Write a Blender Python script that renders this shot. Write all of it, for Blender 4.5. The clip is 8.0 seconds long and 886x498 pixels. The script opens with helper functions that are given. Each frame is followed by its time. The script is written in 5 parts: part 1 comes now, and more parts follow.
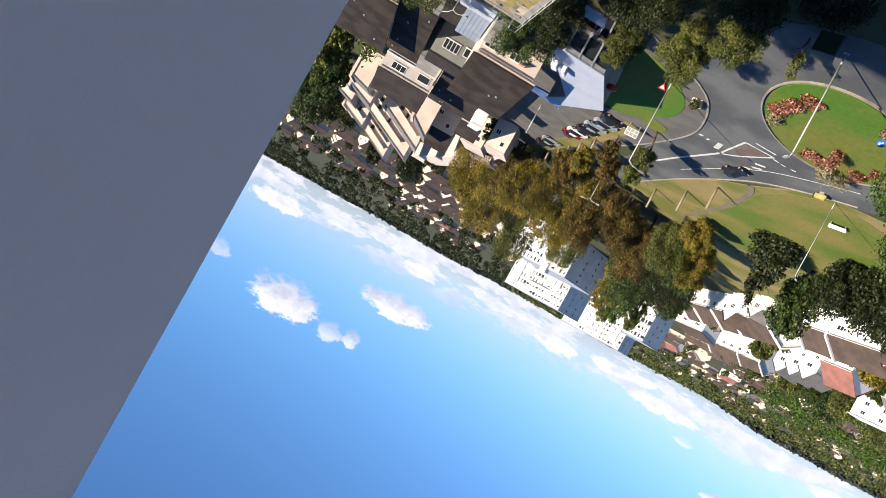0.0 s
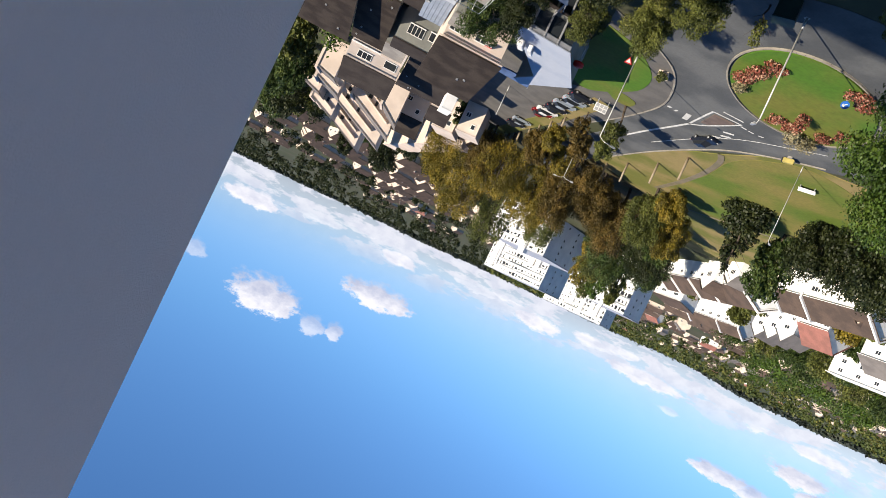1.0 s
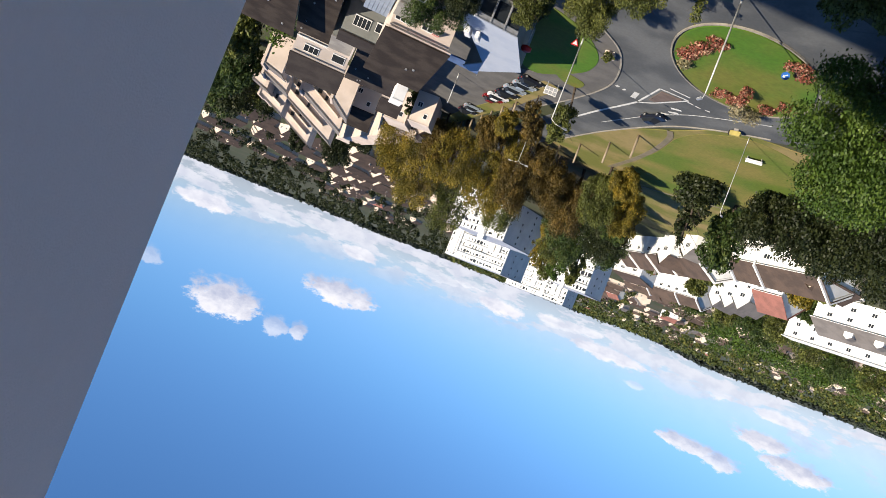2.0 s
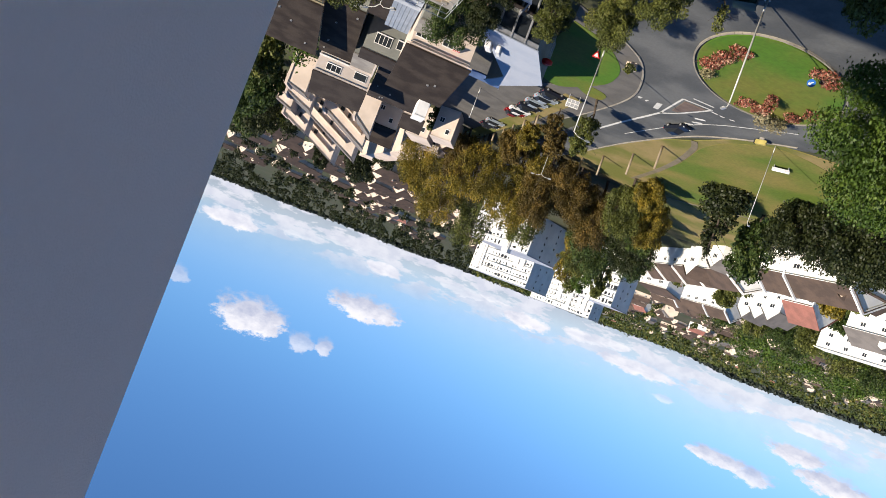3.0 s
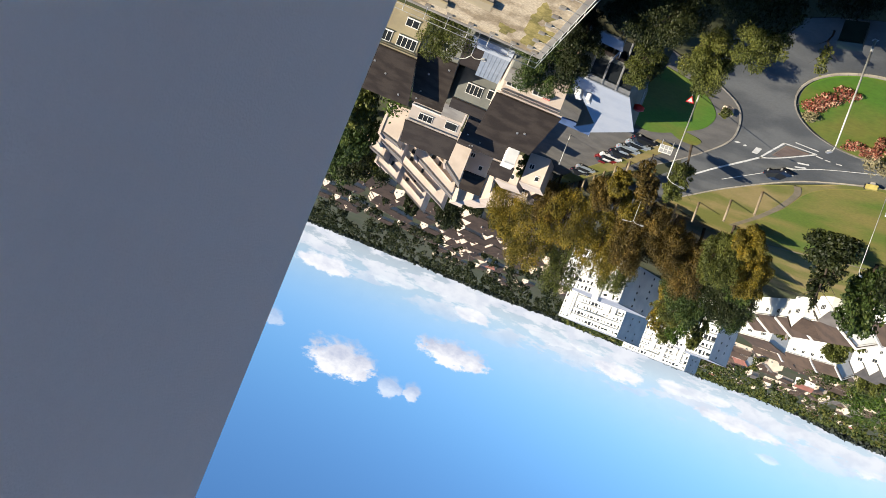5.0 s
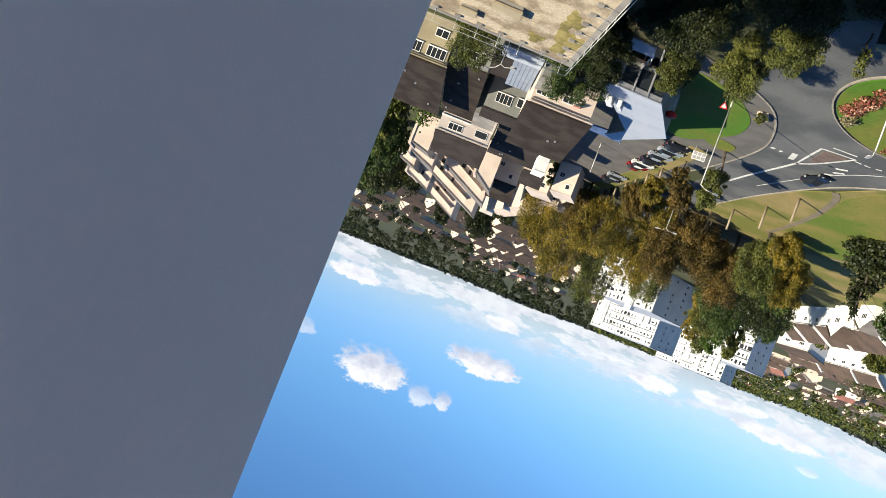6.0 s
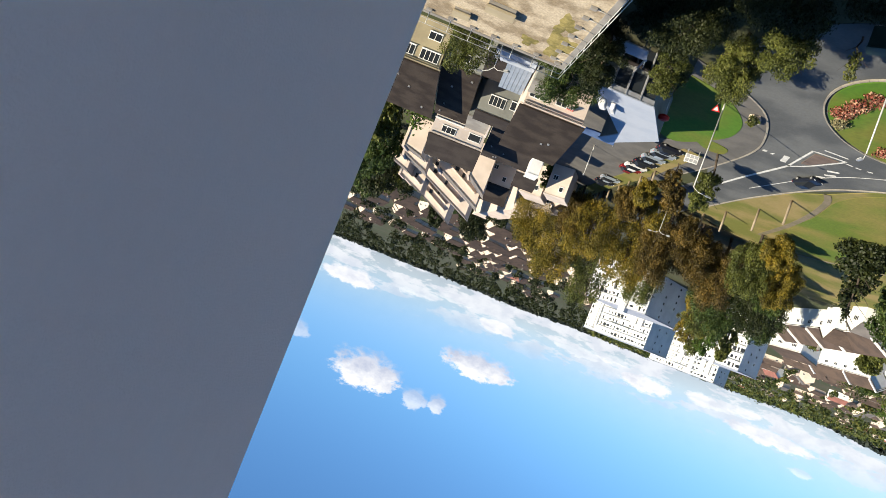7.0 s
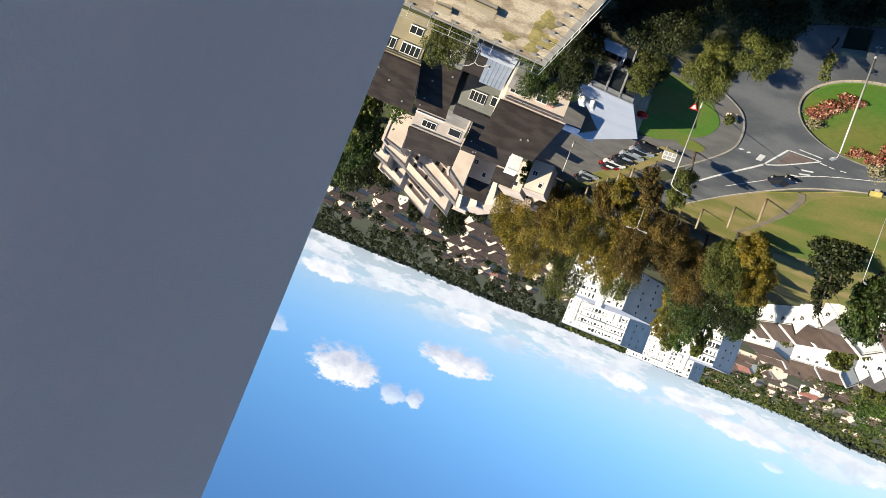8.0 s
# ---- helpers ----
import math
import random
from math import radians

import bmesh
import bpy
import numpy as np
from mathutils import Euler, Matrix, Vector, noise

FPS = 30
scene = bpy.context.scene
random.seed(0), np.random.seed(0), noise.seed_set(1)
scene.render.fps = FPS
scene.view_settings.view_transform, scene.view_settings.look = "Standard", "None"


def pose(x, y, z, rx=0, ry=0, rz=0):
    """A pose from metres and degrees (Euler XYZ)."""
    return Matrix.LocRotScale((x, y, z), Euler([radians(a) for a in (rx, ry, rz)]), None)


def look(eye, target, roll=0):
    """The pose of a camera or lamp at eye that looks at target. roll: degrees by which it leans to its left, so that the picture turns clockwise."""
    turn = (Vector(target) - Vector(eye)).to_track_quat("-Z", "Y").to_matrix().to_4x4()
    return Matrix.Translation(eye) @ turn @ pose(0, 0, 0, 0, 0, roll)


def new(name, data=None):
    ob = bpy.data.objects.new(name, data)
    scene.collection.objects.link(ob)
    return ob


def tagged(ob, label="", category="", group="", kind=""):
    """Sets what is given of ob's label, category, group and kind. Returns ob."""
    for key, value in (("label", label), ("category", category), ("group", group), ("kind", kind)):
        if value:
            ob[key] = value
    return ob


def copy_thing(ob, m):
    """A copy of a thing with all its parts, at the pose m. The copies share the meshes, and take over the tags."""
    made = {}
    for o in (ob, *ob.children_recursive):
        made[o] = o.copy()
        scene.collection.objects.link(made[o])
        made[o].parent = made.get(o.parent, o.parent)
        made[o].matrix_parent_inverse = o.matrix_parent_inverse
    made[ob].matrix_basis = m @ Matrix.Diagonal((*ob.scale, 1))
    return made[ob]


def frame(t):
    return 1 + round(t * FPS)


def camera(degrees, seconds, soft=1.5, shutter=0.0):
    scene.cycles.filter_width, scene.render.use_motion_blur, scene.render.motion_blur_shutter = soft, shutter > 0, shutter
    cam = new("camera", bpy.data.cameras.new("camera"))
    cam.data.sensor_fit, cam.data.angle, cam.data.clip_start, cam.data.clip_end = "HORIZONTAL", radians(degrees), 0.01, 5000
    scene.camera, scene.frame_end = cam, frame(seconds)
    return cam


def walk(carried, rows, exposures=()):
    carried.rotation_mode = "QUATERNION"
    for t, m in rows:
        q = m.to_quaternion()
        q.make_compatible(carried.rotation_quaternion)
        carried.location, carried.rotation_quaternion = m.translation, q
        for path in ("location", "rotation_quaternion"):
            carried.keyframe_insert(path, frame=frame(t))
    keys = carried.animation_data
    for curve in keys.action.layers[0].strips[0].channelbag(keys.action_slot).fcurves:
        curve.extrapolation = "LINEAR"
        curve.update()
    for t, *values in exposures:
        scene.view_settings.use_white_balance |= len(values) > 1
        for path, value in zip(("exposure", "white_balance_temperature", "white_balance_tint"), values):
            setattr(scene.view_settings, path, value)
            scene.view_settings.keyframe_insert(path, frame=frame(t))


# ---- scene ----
cam = camera(64.23, 8.0, soft=0.75)
walk(cam, [
    (0.0, pose(-0.0068, 0.0, 35.0, -89.377, 28.933, 179.262)),
    (0.5, pose(-0.0064, 0.0, 35.0, -89.845, 28.342, -177.459)),
    (1.0, pose(-0.0060, 0.0, 35.0, -89.620, 25.357, -178.757)),
    (1.5, pose(-0.0030, 0.0, 35.0, -89.648, 23.611, -175.378)),
    (1.7, pose(-0.0025, 0.0, 35.0, -89.358, 22.437, -174.649)),
    (2.8, pose(0.0002, 0.0, 35.0, -88.468, 20.389, -176.787)),
    (3.0, pose(0.0007, 0.0, 35.0, -88.620, 20.899, -177.391)),
    (3.5, pose(0.0019, 0.0, 35.0, -89.650, 20.644, -179.877)),
    (4.0, pose(0.0015, 0.0, 35.0, -88.995, 20.637, 179.184)),
    (4.5, pose(0.0011, 0.0, 35.0, -88.055, 21.203, 176.935)),
    (4.7, pose(0.0016, 0.0, 35.0, -87.629, 21.434, 176.143)),
    (6.0, pose(0.0048, 0.0, 35.0, -87.908, 21.577, 172.270)),
    (6.5, pose(0.0060, 0.0, 35.0, -87.654, 21.406, 172.233)),
    (7.0, pose(0.0060, 0.0, 35.0, -87.478, 21.422, 172.810)),
    (7.5, pose(0.0060, 0.0, 35.0, -87.719, 21.438, 173.174)),
    (8.0, pose(0.0060, 0.0, 35.0, -87.224, 21.796, 174.641)),
], [(0.0, 1.34, 6500, 10), (1.0, 1.18, 6450, 10), (1.5, 1.12, 6400, 10), (3.5, 1.13, 6450, 10), (4.5, 1.19, 6500, 8), (6.0, 1.28, 6600, 5), (8.0, 1.28, 6600, 5)])

# ---- daylight ----
SUN_FROM, SUN_UP = 128.0, 32.0      # compass bearing (from +y towards +x) and height of the sun
sun = new("sun", bpy.data.lights.new("sun", "SUN"))
sun.data.energy, sun.data.angle, sun.data.color = 5.0, radians(0.6), (1.0, 0.87, 0.69)
sx = math.sin(radians(SUN_FROM)) * math.cos(radians(SUN_UP))
sy = math.cos(radians(SUN_FROM)) * math.cos(radians(SUN_UP))
sun.matrix_world = look((sx * 300, sy * 300, math.sin(radians(SUN_UP)) * 300), (0, 0, 0))


def make_sky():
    w = bpy.data.worlds.new("sky")
    scene.world = w
    w.use_nodes = True
    nt = w.node_tree
    nt.nodes.clear()

    def node(kind, **kw):
        n = nt.nodes.new(kind)
        for k, v in kw.items():
            if k == "op":
                n.operation = v
        return n

    def put(sock, v):
        if hasattr(v, "is_output"):
            nt.links.new(v, sock)
        else:
            sock.default_value = v

    def m(op, a, b=0.0, c=0.0):
        n = node("ShaderNodeMath", op=op)
        put(n.inputs[0], a), put(n.inputs[1], b), put(n.inputs[2], c)
        return n.outputs[0]

    def ramp(v, a, b):
        n = node("ShaderNodeMapRange")
        n.interpolation_type = "SMOOTHSTEP"
        put(n.inputs[0], v), put(n.inputs[1], a), put(n.inputs[2], b)
        return n.outputs[0]

    sky = node("ShaderNodeTexSky")
    sky.sky_type, sky.sun_disc = "NISHITA", False
    sky.sun_elevation, sky.sun_rotation = radians(SUN_UP), radians(SUN_FROM)
    sky.altitude, sky.air_density, sky.dust_density, sky.ozone_density = 0, 1.0, 0.4, 3.0
    tc = node("ShaderNodeTexCoord")
    sep = node("ShaderNodeSeparateXYZ")
    nt.links.new(tc.outputs["Generated"], sep.inputs[0])
    az = m("MULTIPLY", m("ARCTAN2", sep.outputs[0], sep.outputs[1]), 57.29578)
    el = m("MULTIPLY", m("ARCSINE", sep.outputs[2]), 57.29578)
    pos = node("ShaderNodeCombineXYZ")
    put(pos.inputs[0], az), put(pos.inputs[1], el)

    def noise_at(scale, detail, stretch=1.0, seed=0.0, rough=0.55):
        mp = node("ShaderNodeVectorMath", op="MULTIPLY")
        nt.links.new(pos.outputs[0], mp.inputs[0])
        mp.inputs[1].default_value = (scale, scale * stretch, 1)
        ad = node("ShaderNodeVectorMath", op="ADD")
        nt.links.new(mp.outputs[0], ad.inputs[0])
        ad.inputs[1].default_value = (seed, seed * 0.7, seed * 1.3)
        n = node("ShaderNodeTexNoise")
        n.inputs["Scale"].default_value, n.inputs["Detail"].default_value = 1.0, detail
        n.inputs["Roughness"].default_value = rough
        nt.links.new(ad.outputs[0], n.inputs["Vector"])
        return n.outputs["Fac"]

    puff = noise_at(0.55, 6.0, 1.5, 3.0, 0.6)
    fine = noise_at(1.6, 5.0, 1.8, 9.0, 0.6)
    total, lit = 0.0, 0.0
    for ca, ce, ra, re, dens in CLOUDS:
        da = m("DIVIDE", m("SUBTRACT", az, ca), ra)
        de = m("DIVIDE", m("SUBTRACT", el, ce), re)
        r2 = m("SQRT", m("ADD", m("MULTIPLY", da, da), m("MULTIPLY", de, de)))
        r2 = m("ADD", r2, m("MULTIPLY", m("SUBTRACT", puff, 0.5), 1.25))
        r2 = m("ADD", r2, m("MULTIPLY", m("SUBTRACT", fine, 0.5), 0.95))
        soft = m("MULTIPLY", m("MAXIMUM", m("SUBTRACT", 0.0, de), 0.0), 0.42)
        c = m("MULTIPLY", m("SUBTRACT", 1.0, ramp(r2, m("SUBTRACT", 0.68, soft), m("ADD", 1.0, m("MULTIPLY", soft, 0.35)))), dens)
        total = m("MAXIMUM", total, c)
        lit = m("MAXIMUM", lit, m("MULTIPLY", c, ramp(m("ADD", de, m("MULTIPLY", m("SUBTRACT", fine, 0.5), 1.3)), -0.5, 0.75)))
    lit = m("DIVIDE", lit, m("MAXIMUM", total, 0.02))
    # a broken low bank of cloud near the horizon
    bank = noise_at(0.34, 7.0, 3.0, 21.0, 0.6)
    low = m("SUBTRACT", 1.0, ramp(el, 0.8, 4.6))
    bank = m("MULTIPLY", ramp(m("ADD", bank, m("MULTIPLY", low, 0.14)), 0.56, 0.67), low)
    total = m("MAXIMUM", total, m("MULTIPLY", bank, 0.85))
    haze = m("MULTIPLY", m("SUBTRACT", 1.0, ramp(el, -1.0, 7.0)), 0.20)
    total = m("MAXIMUM", total, haze)
    shade = noise_at(0.8, 3.0, 1.3, 40.0)
    cloud = node("ShaderNodeMix")
    cloud.data_type = "RGBA"
    grey = m("ADD", m("MULTIPLY", ramp(shade, 0.35, 0.62), 0.28), m("MULTIPLY", m("MAXIMUM", lit, m("MULTIPLY", m("SUBTRACT", low, m("MULTIPLY", bank, 0.35)), 1.0)), 0.72))
    put(cloud.inputs[0], grey)
    cloud.inputs[6].default_value, cloud.inputs[7].default_value = (*CLOUD_DIM, 1), (*CLOUD_LIT, 1)
    tint = node("ShaderNodeMix")
    tint.data_type, tint.blend_type = "RGBA", "MULTIPLY"
    tint.inputs[0].default_value = 1.0
    nt.links.new(sky.outputs[0], tint.inputs[6])
    grade = node("ShaderNodeMix")
    grade.data_type = "RGBA"
    put(grade.inputs[0], ramp(el, 0.0, 12.0))
    grade.inputs[6].default_value, grade.inputs[7].default_value = (*LOW_TINT, 1), (*SKY_TINT, 1)
    nt.links.new(grade.outputs[2], tint.inputs[7])
    mix = node("ShaderNodeMix")
    mix.data_type = "RGBA"
    put(mix.inputs[0], total)
    nt.links.new(tint.outputs[2], mix.inputs[6])
    nt.links.new(cloud.outputs[2], mix.inputs[7])
    bg = node("ShaderNodeBackground")
    bg.inputs["Strength"].default_value = SKY_STRENGTH
    nt.links.new(mix.outputs[2], bg.inputs["Color"])
    out = node("ShaderNodeOutputWorld")
    nt.links.new(bg.outputs[0], out.inputs[0])


SKY_STRENGTH = 0.05
SKY_TINT, LOW_TINT = (0.70, 1.06, 1.42), (0.70, 0.89, 1.42)
CLOUD_LIT, CLOUD_DIM = (9.4, 9.2, 9.6), (4.8, 5.15, 6.7)
CLOUDS = [  # bearing, height, half-width, half-height, density
    (10.3, 9.0, 3.0, 1.7, 1.0), (5.9, 9.6, 1.3, 0.9, 0.6), (4.0, 9.5, 0.8, 0.9, 0.75), (1.9, 5.4, 3.3, 1.15, 1.0),
    (14.2, 2.3, 2.7, 0.85, 1.0), (16.6, 7.7, 1.0, 0.8, 0.5), (1.6, 1.9, 1.9, 0.65, 0.95), (-10.4, 1.7, 2.2, 0.75, 1.0), (-4.6, 1.25, 2.2, 0.5, 0.7), (-19.6, 2.0, 3.6, 0.65, 0.95),
    (-14.9, 1.2, 1.9, 0.5, 0.9), (-17.6, 0.95, 1.6, 0.45, 0.85), (-26.9, 5.9, 2.6, 0.65, 0.95), (-29.8, 6.2, 1.8, 0.7, 0.9), (-31.6, 3.6, 2.4, 0.75, 1.0), (-34.6, 4.5, 2.6, 0.9, 1.0),
    (-32.6, 1.6, 2.2, 0.5, 0.9), (-28.2, 1.6, 1.3, 0.45, 0.8), (-22.2, 3.4, 1.0, 0.35, 0.5), (8.6, 1.6, 2.2, 0.5, 0.7), (5.6, 1.1, 1.8, 0.4, 0.6), (-7.4, 0.9, 1.6, 0.4, 0.6),
]
make_sky()


# ---- materials ----
def material(name, base, rough=0.8, second=None, scale=1.0, detail=4.0, fine=8.0, fine_amount=0.12, bump=0.0, bump_scale=20.0,
             metal=0.0, island=0.0, objrand=0.0, spec=0.3):
    """A surface with broad patches of a second colour, fine grain, and colour that varies from piece to piece."""
    mat = bpy.data.materials.new(name)
    mat.use_nodes = True
    nt = mat.node_tree
    b = nt.nodes["Principled BSDF"]
    b.inputs["Roughness"].default_value, b.inputs["Metallic"].default_value = rough, metal
    b.inputs["Specular IOR Level"].default_value = spec
    tc = nt.nodes.new("ShaderNodeNewGeometry")
    n1 = nt.nodes.new("ShaderNodeTexNoise")
    n1.inputs["Scale"].default_value, n1.inputs["Detail"].default_value = scale, detail
    nt.links.new(tc.outputs["Position"], n1.inputs["Vector"])
    mr = nt.nodes.new("ShaderNodeMapRange")
    mr.interpolation_type = "SMOOTHSTEP"
    mr.inputs[1].default_value, mr.inputs[2].default_value = 0.38, 0.64
    nt.links.new(n1.outputs["Fac"], mr.inputs[0])
    mx = nt.nodes.new("ShaderNodeMix")
    mx.data_type = "RGBA"
    nt.links.new(mr.outputs[0], mx.inputs[0])
    second = second or tuple(c * 0.8 for c in base)
    mx.inputs[6].default_value, mx.inputs[7].default_value = (*base, 1), (*second, 1)
    n2 = nt.nodes.new("ShaderNodeTexNoise")
    n2.inputs["Scale"].default_value, n2.inputs["Detail"].default_value = fine, 3.0
    nt.links.new(tc.outputs["Position"], n2.inputs["Vector"])
    hsv = nt.nodes.new("ShaderNodeHueSaturation")
    nt.links.new(mx.outputs[2], hsv.inputs["Color"])
    va = nt.nodes.new("ShaderNodeMath")
    va.operation = "MULTIPLY_ADD"
    nt.links.new(n2.outputs["Fac"], va.inputs[0])
    va.inputs[1].default_value, va.inputs[2].default_value = 2 * fine_amount, 1 - fine_amount
    value = va.outputs[0]
    if island or objrand:
        if island:
            src, amount = tc.outputs["Random Per Island"], island
        else:
            oi = nt.nodes.new("ShaderNodeObjectInfo")
            src, amount = oi.outputs["Random"], objrand
        vb = nt.nodes.new("ShaderNodeMath")
        vb.operation = "MULTIPLY_ADD"
        nt.links.new(src, vb.inputs[0])
        vb.inputs[1].default_value, vb.inputs[2].default_value = 2 * amount, 1 - amount
        vc = nt.nodes.new("ShaderNodeMath")
        vc.operation = "MULTIPLY"
        nt.links.new(value, vc.inputs[0]), nt.links.new(vb.outputs[0], vc.inputs[1])
        value = vc.outputs[0]
    nt.links.new(value, hsv.inputs["Value"])
    nt.links.new(hsv.outputs[0], b.inputs["Base Color"])
    if bump:
        bn = nt.nodes.new("ShaderNodeTexNoise")
        bn.inputs["Scale"].default_value, bn.inputs["Detail"].default_value = bump_scale, 4.0
        nt.links.new(tc.outputs["Position"], bn.inputs["Vector"])
        bp = nt.nodes.new("ShaderNodeBump")
        bp.inputs["Strength"].default_value, bp.inputs["Distance"].default_value = bump, 0.05
        nt.links.new(bn.outputs["Fac"], bp.inputs["Height"])
        nt.links.new(bp.outputs[0], b.inputs["Normal"])
    return mat


def leaf_material(name, dark, light, warm, patch=0.25, scatter=0.42):
    """Foliage: each leaf clump takes its own shade between three colours, lets some light through."""
    mat = bpy.data.materials.new(name)
    mat.use_nodes = True
    nt = mat.node_tree
    b = nt.nodes["Principled BSDF"]
    b.inputs["Roughness"].default_value = 0.55
    b.inputs["Specular IOR Level"].default_value = 0.25
    g = nt.nodes.new("ShaderNodeNewGeometry")
    cr = nt.nodes.new("ShaderNodeValToRGB")
    cr.color_ramp.elements[0].color, cr.color_ramp.elements[1].color = (*(c * 0.6 for c in dark), 1), (*warm, 1)
    e = cr.color_ramp.elements.new(0.55)
    e.color = (*light, 1)
    nz = nt.nodes.new("ShaderNodeTexNoise")
    nz.inputs["Scale"].default_value, nz.inputs["Detail"].default_value = patch, 3.0
    nt.links.new(g.outputs["Position"], nz.inputs["Vector"])
    ad = nt.nodes.new("ShaderNodeMath")
    ad.operation = "MULTIPLY_ADD"
    nt.links.new(g.outputs["Random Per Island"], ad.inputs[0])
    ad.inputs[1].default_value = scatter
    sb = nt.nodes.new("ShaderNodeMath")
    sb.operation = "MULTIPLY_ADD"
    nt.links.new(nz.outputs["Fac"], sb.inputs[0])
    sb.inputs[1].default_value, sb.inputs[2].default_value = 1.5, -0.27 - scatter / 2
    nt.links.new(sb.outputs[0], ad.inputs[2])
    nt.links.new(ad.outputs[0], cr.inputs[0])
    nt.links.new(cr.outputs[0], b.inputs["Base Color"])
    tr = nt.nodes.new("ShaderNodeBsdfTranslucent")
    nt.links.new(cr.outputs[0], tr.inputs["Color"])
    mx = nt.nodes.new("ShaderNodeMixShader")
    mx.inputs[0].default_value = 0.22
    nt.links.new(b.outputs[0], mx.inputs[1]), nt.links.new(tr.outputs[0], mx.inputs[2])
    nt.links.new(mx.outputs[0], nt.nodes["Material Output"].inputs["Surface"])
    return mat


M_GROUND = material("rough_ground", (0.0289, 0.0385, 0.0135), 0.95, (0.0462, 0.0423, 0.0231), 0.02, 6, 0.7, 0.25)
M_GRASS = material("mown_grass", (0.043, 0.105, 0.006), 0.95, (0.098, 0.102, 0.016), 0.07, 7, 2.0, 0.3, 0.3, 6)
M_PARKGRASS = material("park_grass", (0.064, 0.1, 0.0095), 0.95, (0.135, 0.118, 0.03), 0.06, 8, 2.0, 0.3, 0.3, 6)
M_DRY = material("dry_grass", (0.0936, 0.0991, 0.0193), 0.95, (0.1761, 0.1376, 0.055), 0.10, 6, 2.0, 0.2, 0.3, 6)
M_LITTER = material("leaf_litter", (0.075, 0.05, 0.022), 0.95, (0.045, 0.042, 0.016), 0.2, 8, 2.0, 0.35, 0.4, 5)
M_ROAD = material("asphalt", (0.049, 0.0535, 0.058), 0.9, (0.086, 0.0905, 0.093), 0.13, 7, 2.5, 0.2, 0.25, 30)
M_PATH = material("pavement_concrete", (0.092, 0.088, 0.083), 0.9, (0.07, 0.068, 0.065), 0.3, 5, 3.0, 0.18)
M_FOOTPATH = material("worn_footpath", (0.1321, 0.1101, 0.0798), 0.95, (0.1046, 0.0936, 0.0605), 0.4, 6, 3.0, 0.2)
M_KERB = material("kerb_concrete", (0.21, 0.195, 0.165), 0.85, (0.165, 0.15, 0.13), 0.6, 4, 5.0, 0.15, objrand=0.06)
M_PAINT = material("road_paint", (0.4644, 0.4644, 0.4515), 0.7, (0.3547, 0.3547, 0.3418), 0.8, 5, 6.0, 0.2)
M_BRICKPAVE = material("island_paving", (0.0881, 0.066, 0.0578), 0.85, (0.1101, 0.0826, 0.0716), 0.7, 4, 6.0, 0.2)
M_WALLGREY = material("tower_render", (0.9, 0.69, 0.60), 0.9, (0.84, 0.645, 0.565), 0.8, 4, 30.0, 0.03, 0.15, 120)
M_CREAM = material("cream_plaster", (0.4977, 0.4192, 0.3602), 0.85, (0.4323, 0.3602, 0.3079), 0.25, 5, 2.0, 0.08)
M_PINK = material("pale_plaster", (0.4585, 0.3995, 0.3668), 0.85, (0.393, 0.3471, 0.3144), 0.25, 5, 2.0, 0.08)
M_WHITE = material("white_paint", (0.6256, 0.6256, 0.6178), 0.7, (0.5474, 0.5474, 0.5474), 0.2, 5, 2.0, 0.06)
M_GREYWALL = material("grey_weatherboard", (0.1981, 0.2036, 0.1871), 0.85, (0.1596, 0.1651, 0.1541), 0.3, 5, 2.0, 0.1)
M_YELLOWWALL = material("yellowish_plaster", (0.3192, 0.2752, 0.1816), 0.85, (0.2642, 0.2257, 0.1541), 0.3, 5, 2.0, 0.1)
M_ROOFBROWN = material("brown_roof_sheet", (0.021, 0.0165, 0.0145), 0.92, (0.036, 0.029, 0.0245), 0.35, 8, 4.0, 0.3, spec=0.12)
M_ROOFDARK = material("dark_roof_sheet", (0.0248, 0.0205, 0.0198), 0.92, (0.0359, 0.0304, 0.0279), 0.3, 7, 3.0, 0.22, spec=0.12)
M_ROOFSLATE = material("slate_blue_cladding", (0.2769, 0.301, 0.3612), 0.75, (0.2408, 0.2649, 0.3191), 0.1, 5, 0.8, 0.12)
M_ROOFRED = material("red_roof_tile", (0.20, 0.085, 0.07), 0.8, (0.15, 0.068, 0.056), 0.3, 5, 2.0, 0.18)
M_ROOFGREY = material("grey_roof_sheet", (0.1321, 0.1211, 0.1156), 0.75, (0.0991, 0.0908, 0.0881), 0.25, 5, 2.0, 0.15)
M_ROOFPALE = material("pale_blue_roof_sheet", (0.3063, 0.3359, 0.3952), 0.6, (0.2766, 0.3112, 0.3754), 0.3, 5, 1.5, 0.05)
M_GRAVEL = material("gravel_roof", (0.36, 0.305, 0.225), 0.95, (0.19, 0.15, 0.10), 0.45, 10, 5.0, 0.55, 0.7, 6)
M_MOSS = material("mossy_gravel", (0.2202, 0.1816, 0.066), 0.95, (0.1211, 0.1046, 0.033), 0.9, 8, 4.0, 0.45)
M_CONCRETE = material("concrete", (0.2202, 0.2092, 0.1926), 0.9, (0.1651, 0.1541, 0.1431), 0.4, 5, 4.0, 0.12)
M_STEEL = material("galvanised_steel", (0.3784, 0.3853, 0.3922), 0.45, None, 2.0, 3, 9.0, 0.1, metal=0.6)
M_POLE = material("lamp_pole_paint", (0.4266, 0.4266, 0.4128), 0.5, (0.3578, 0.3578, 0.344), 1.0, 3, 9.0, 0.1, metal=0.3)
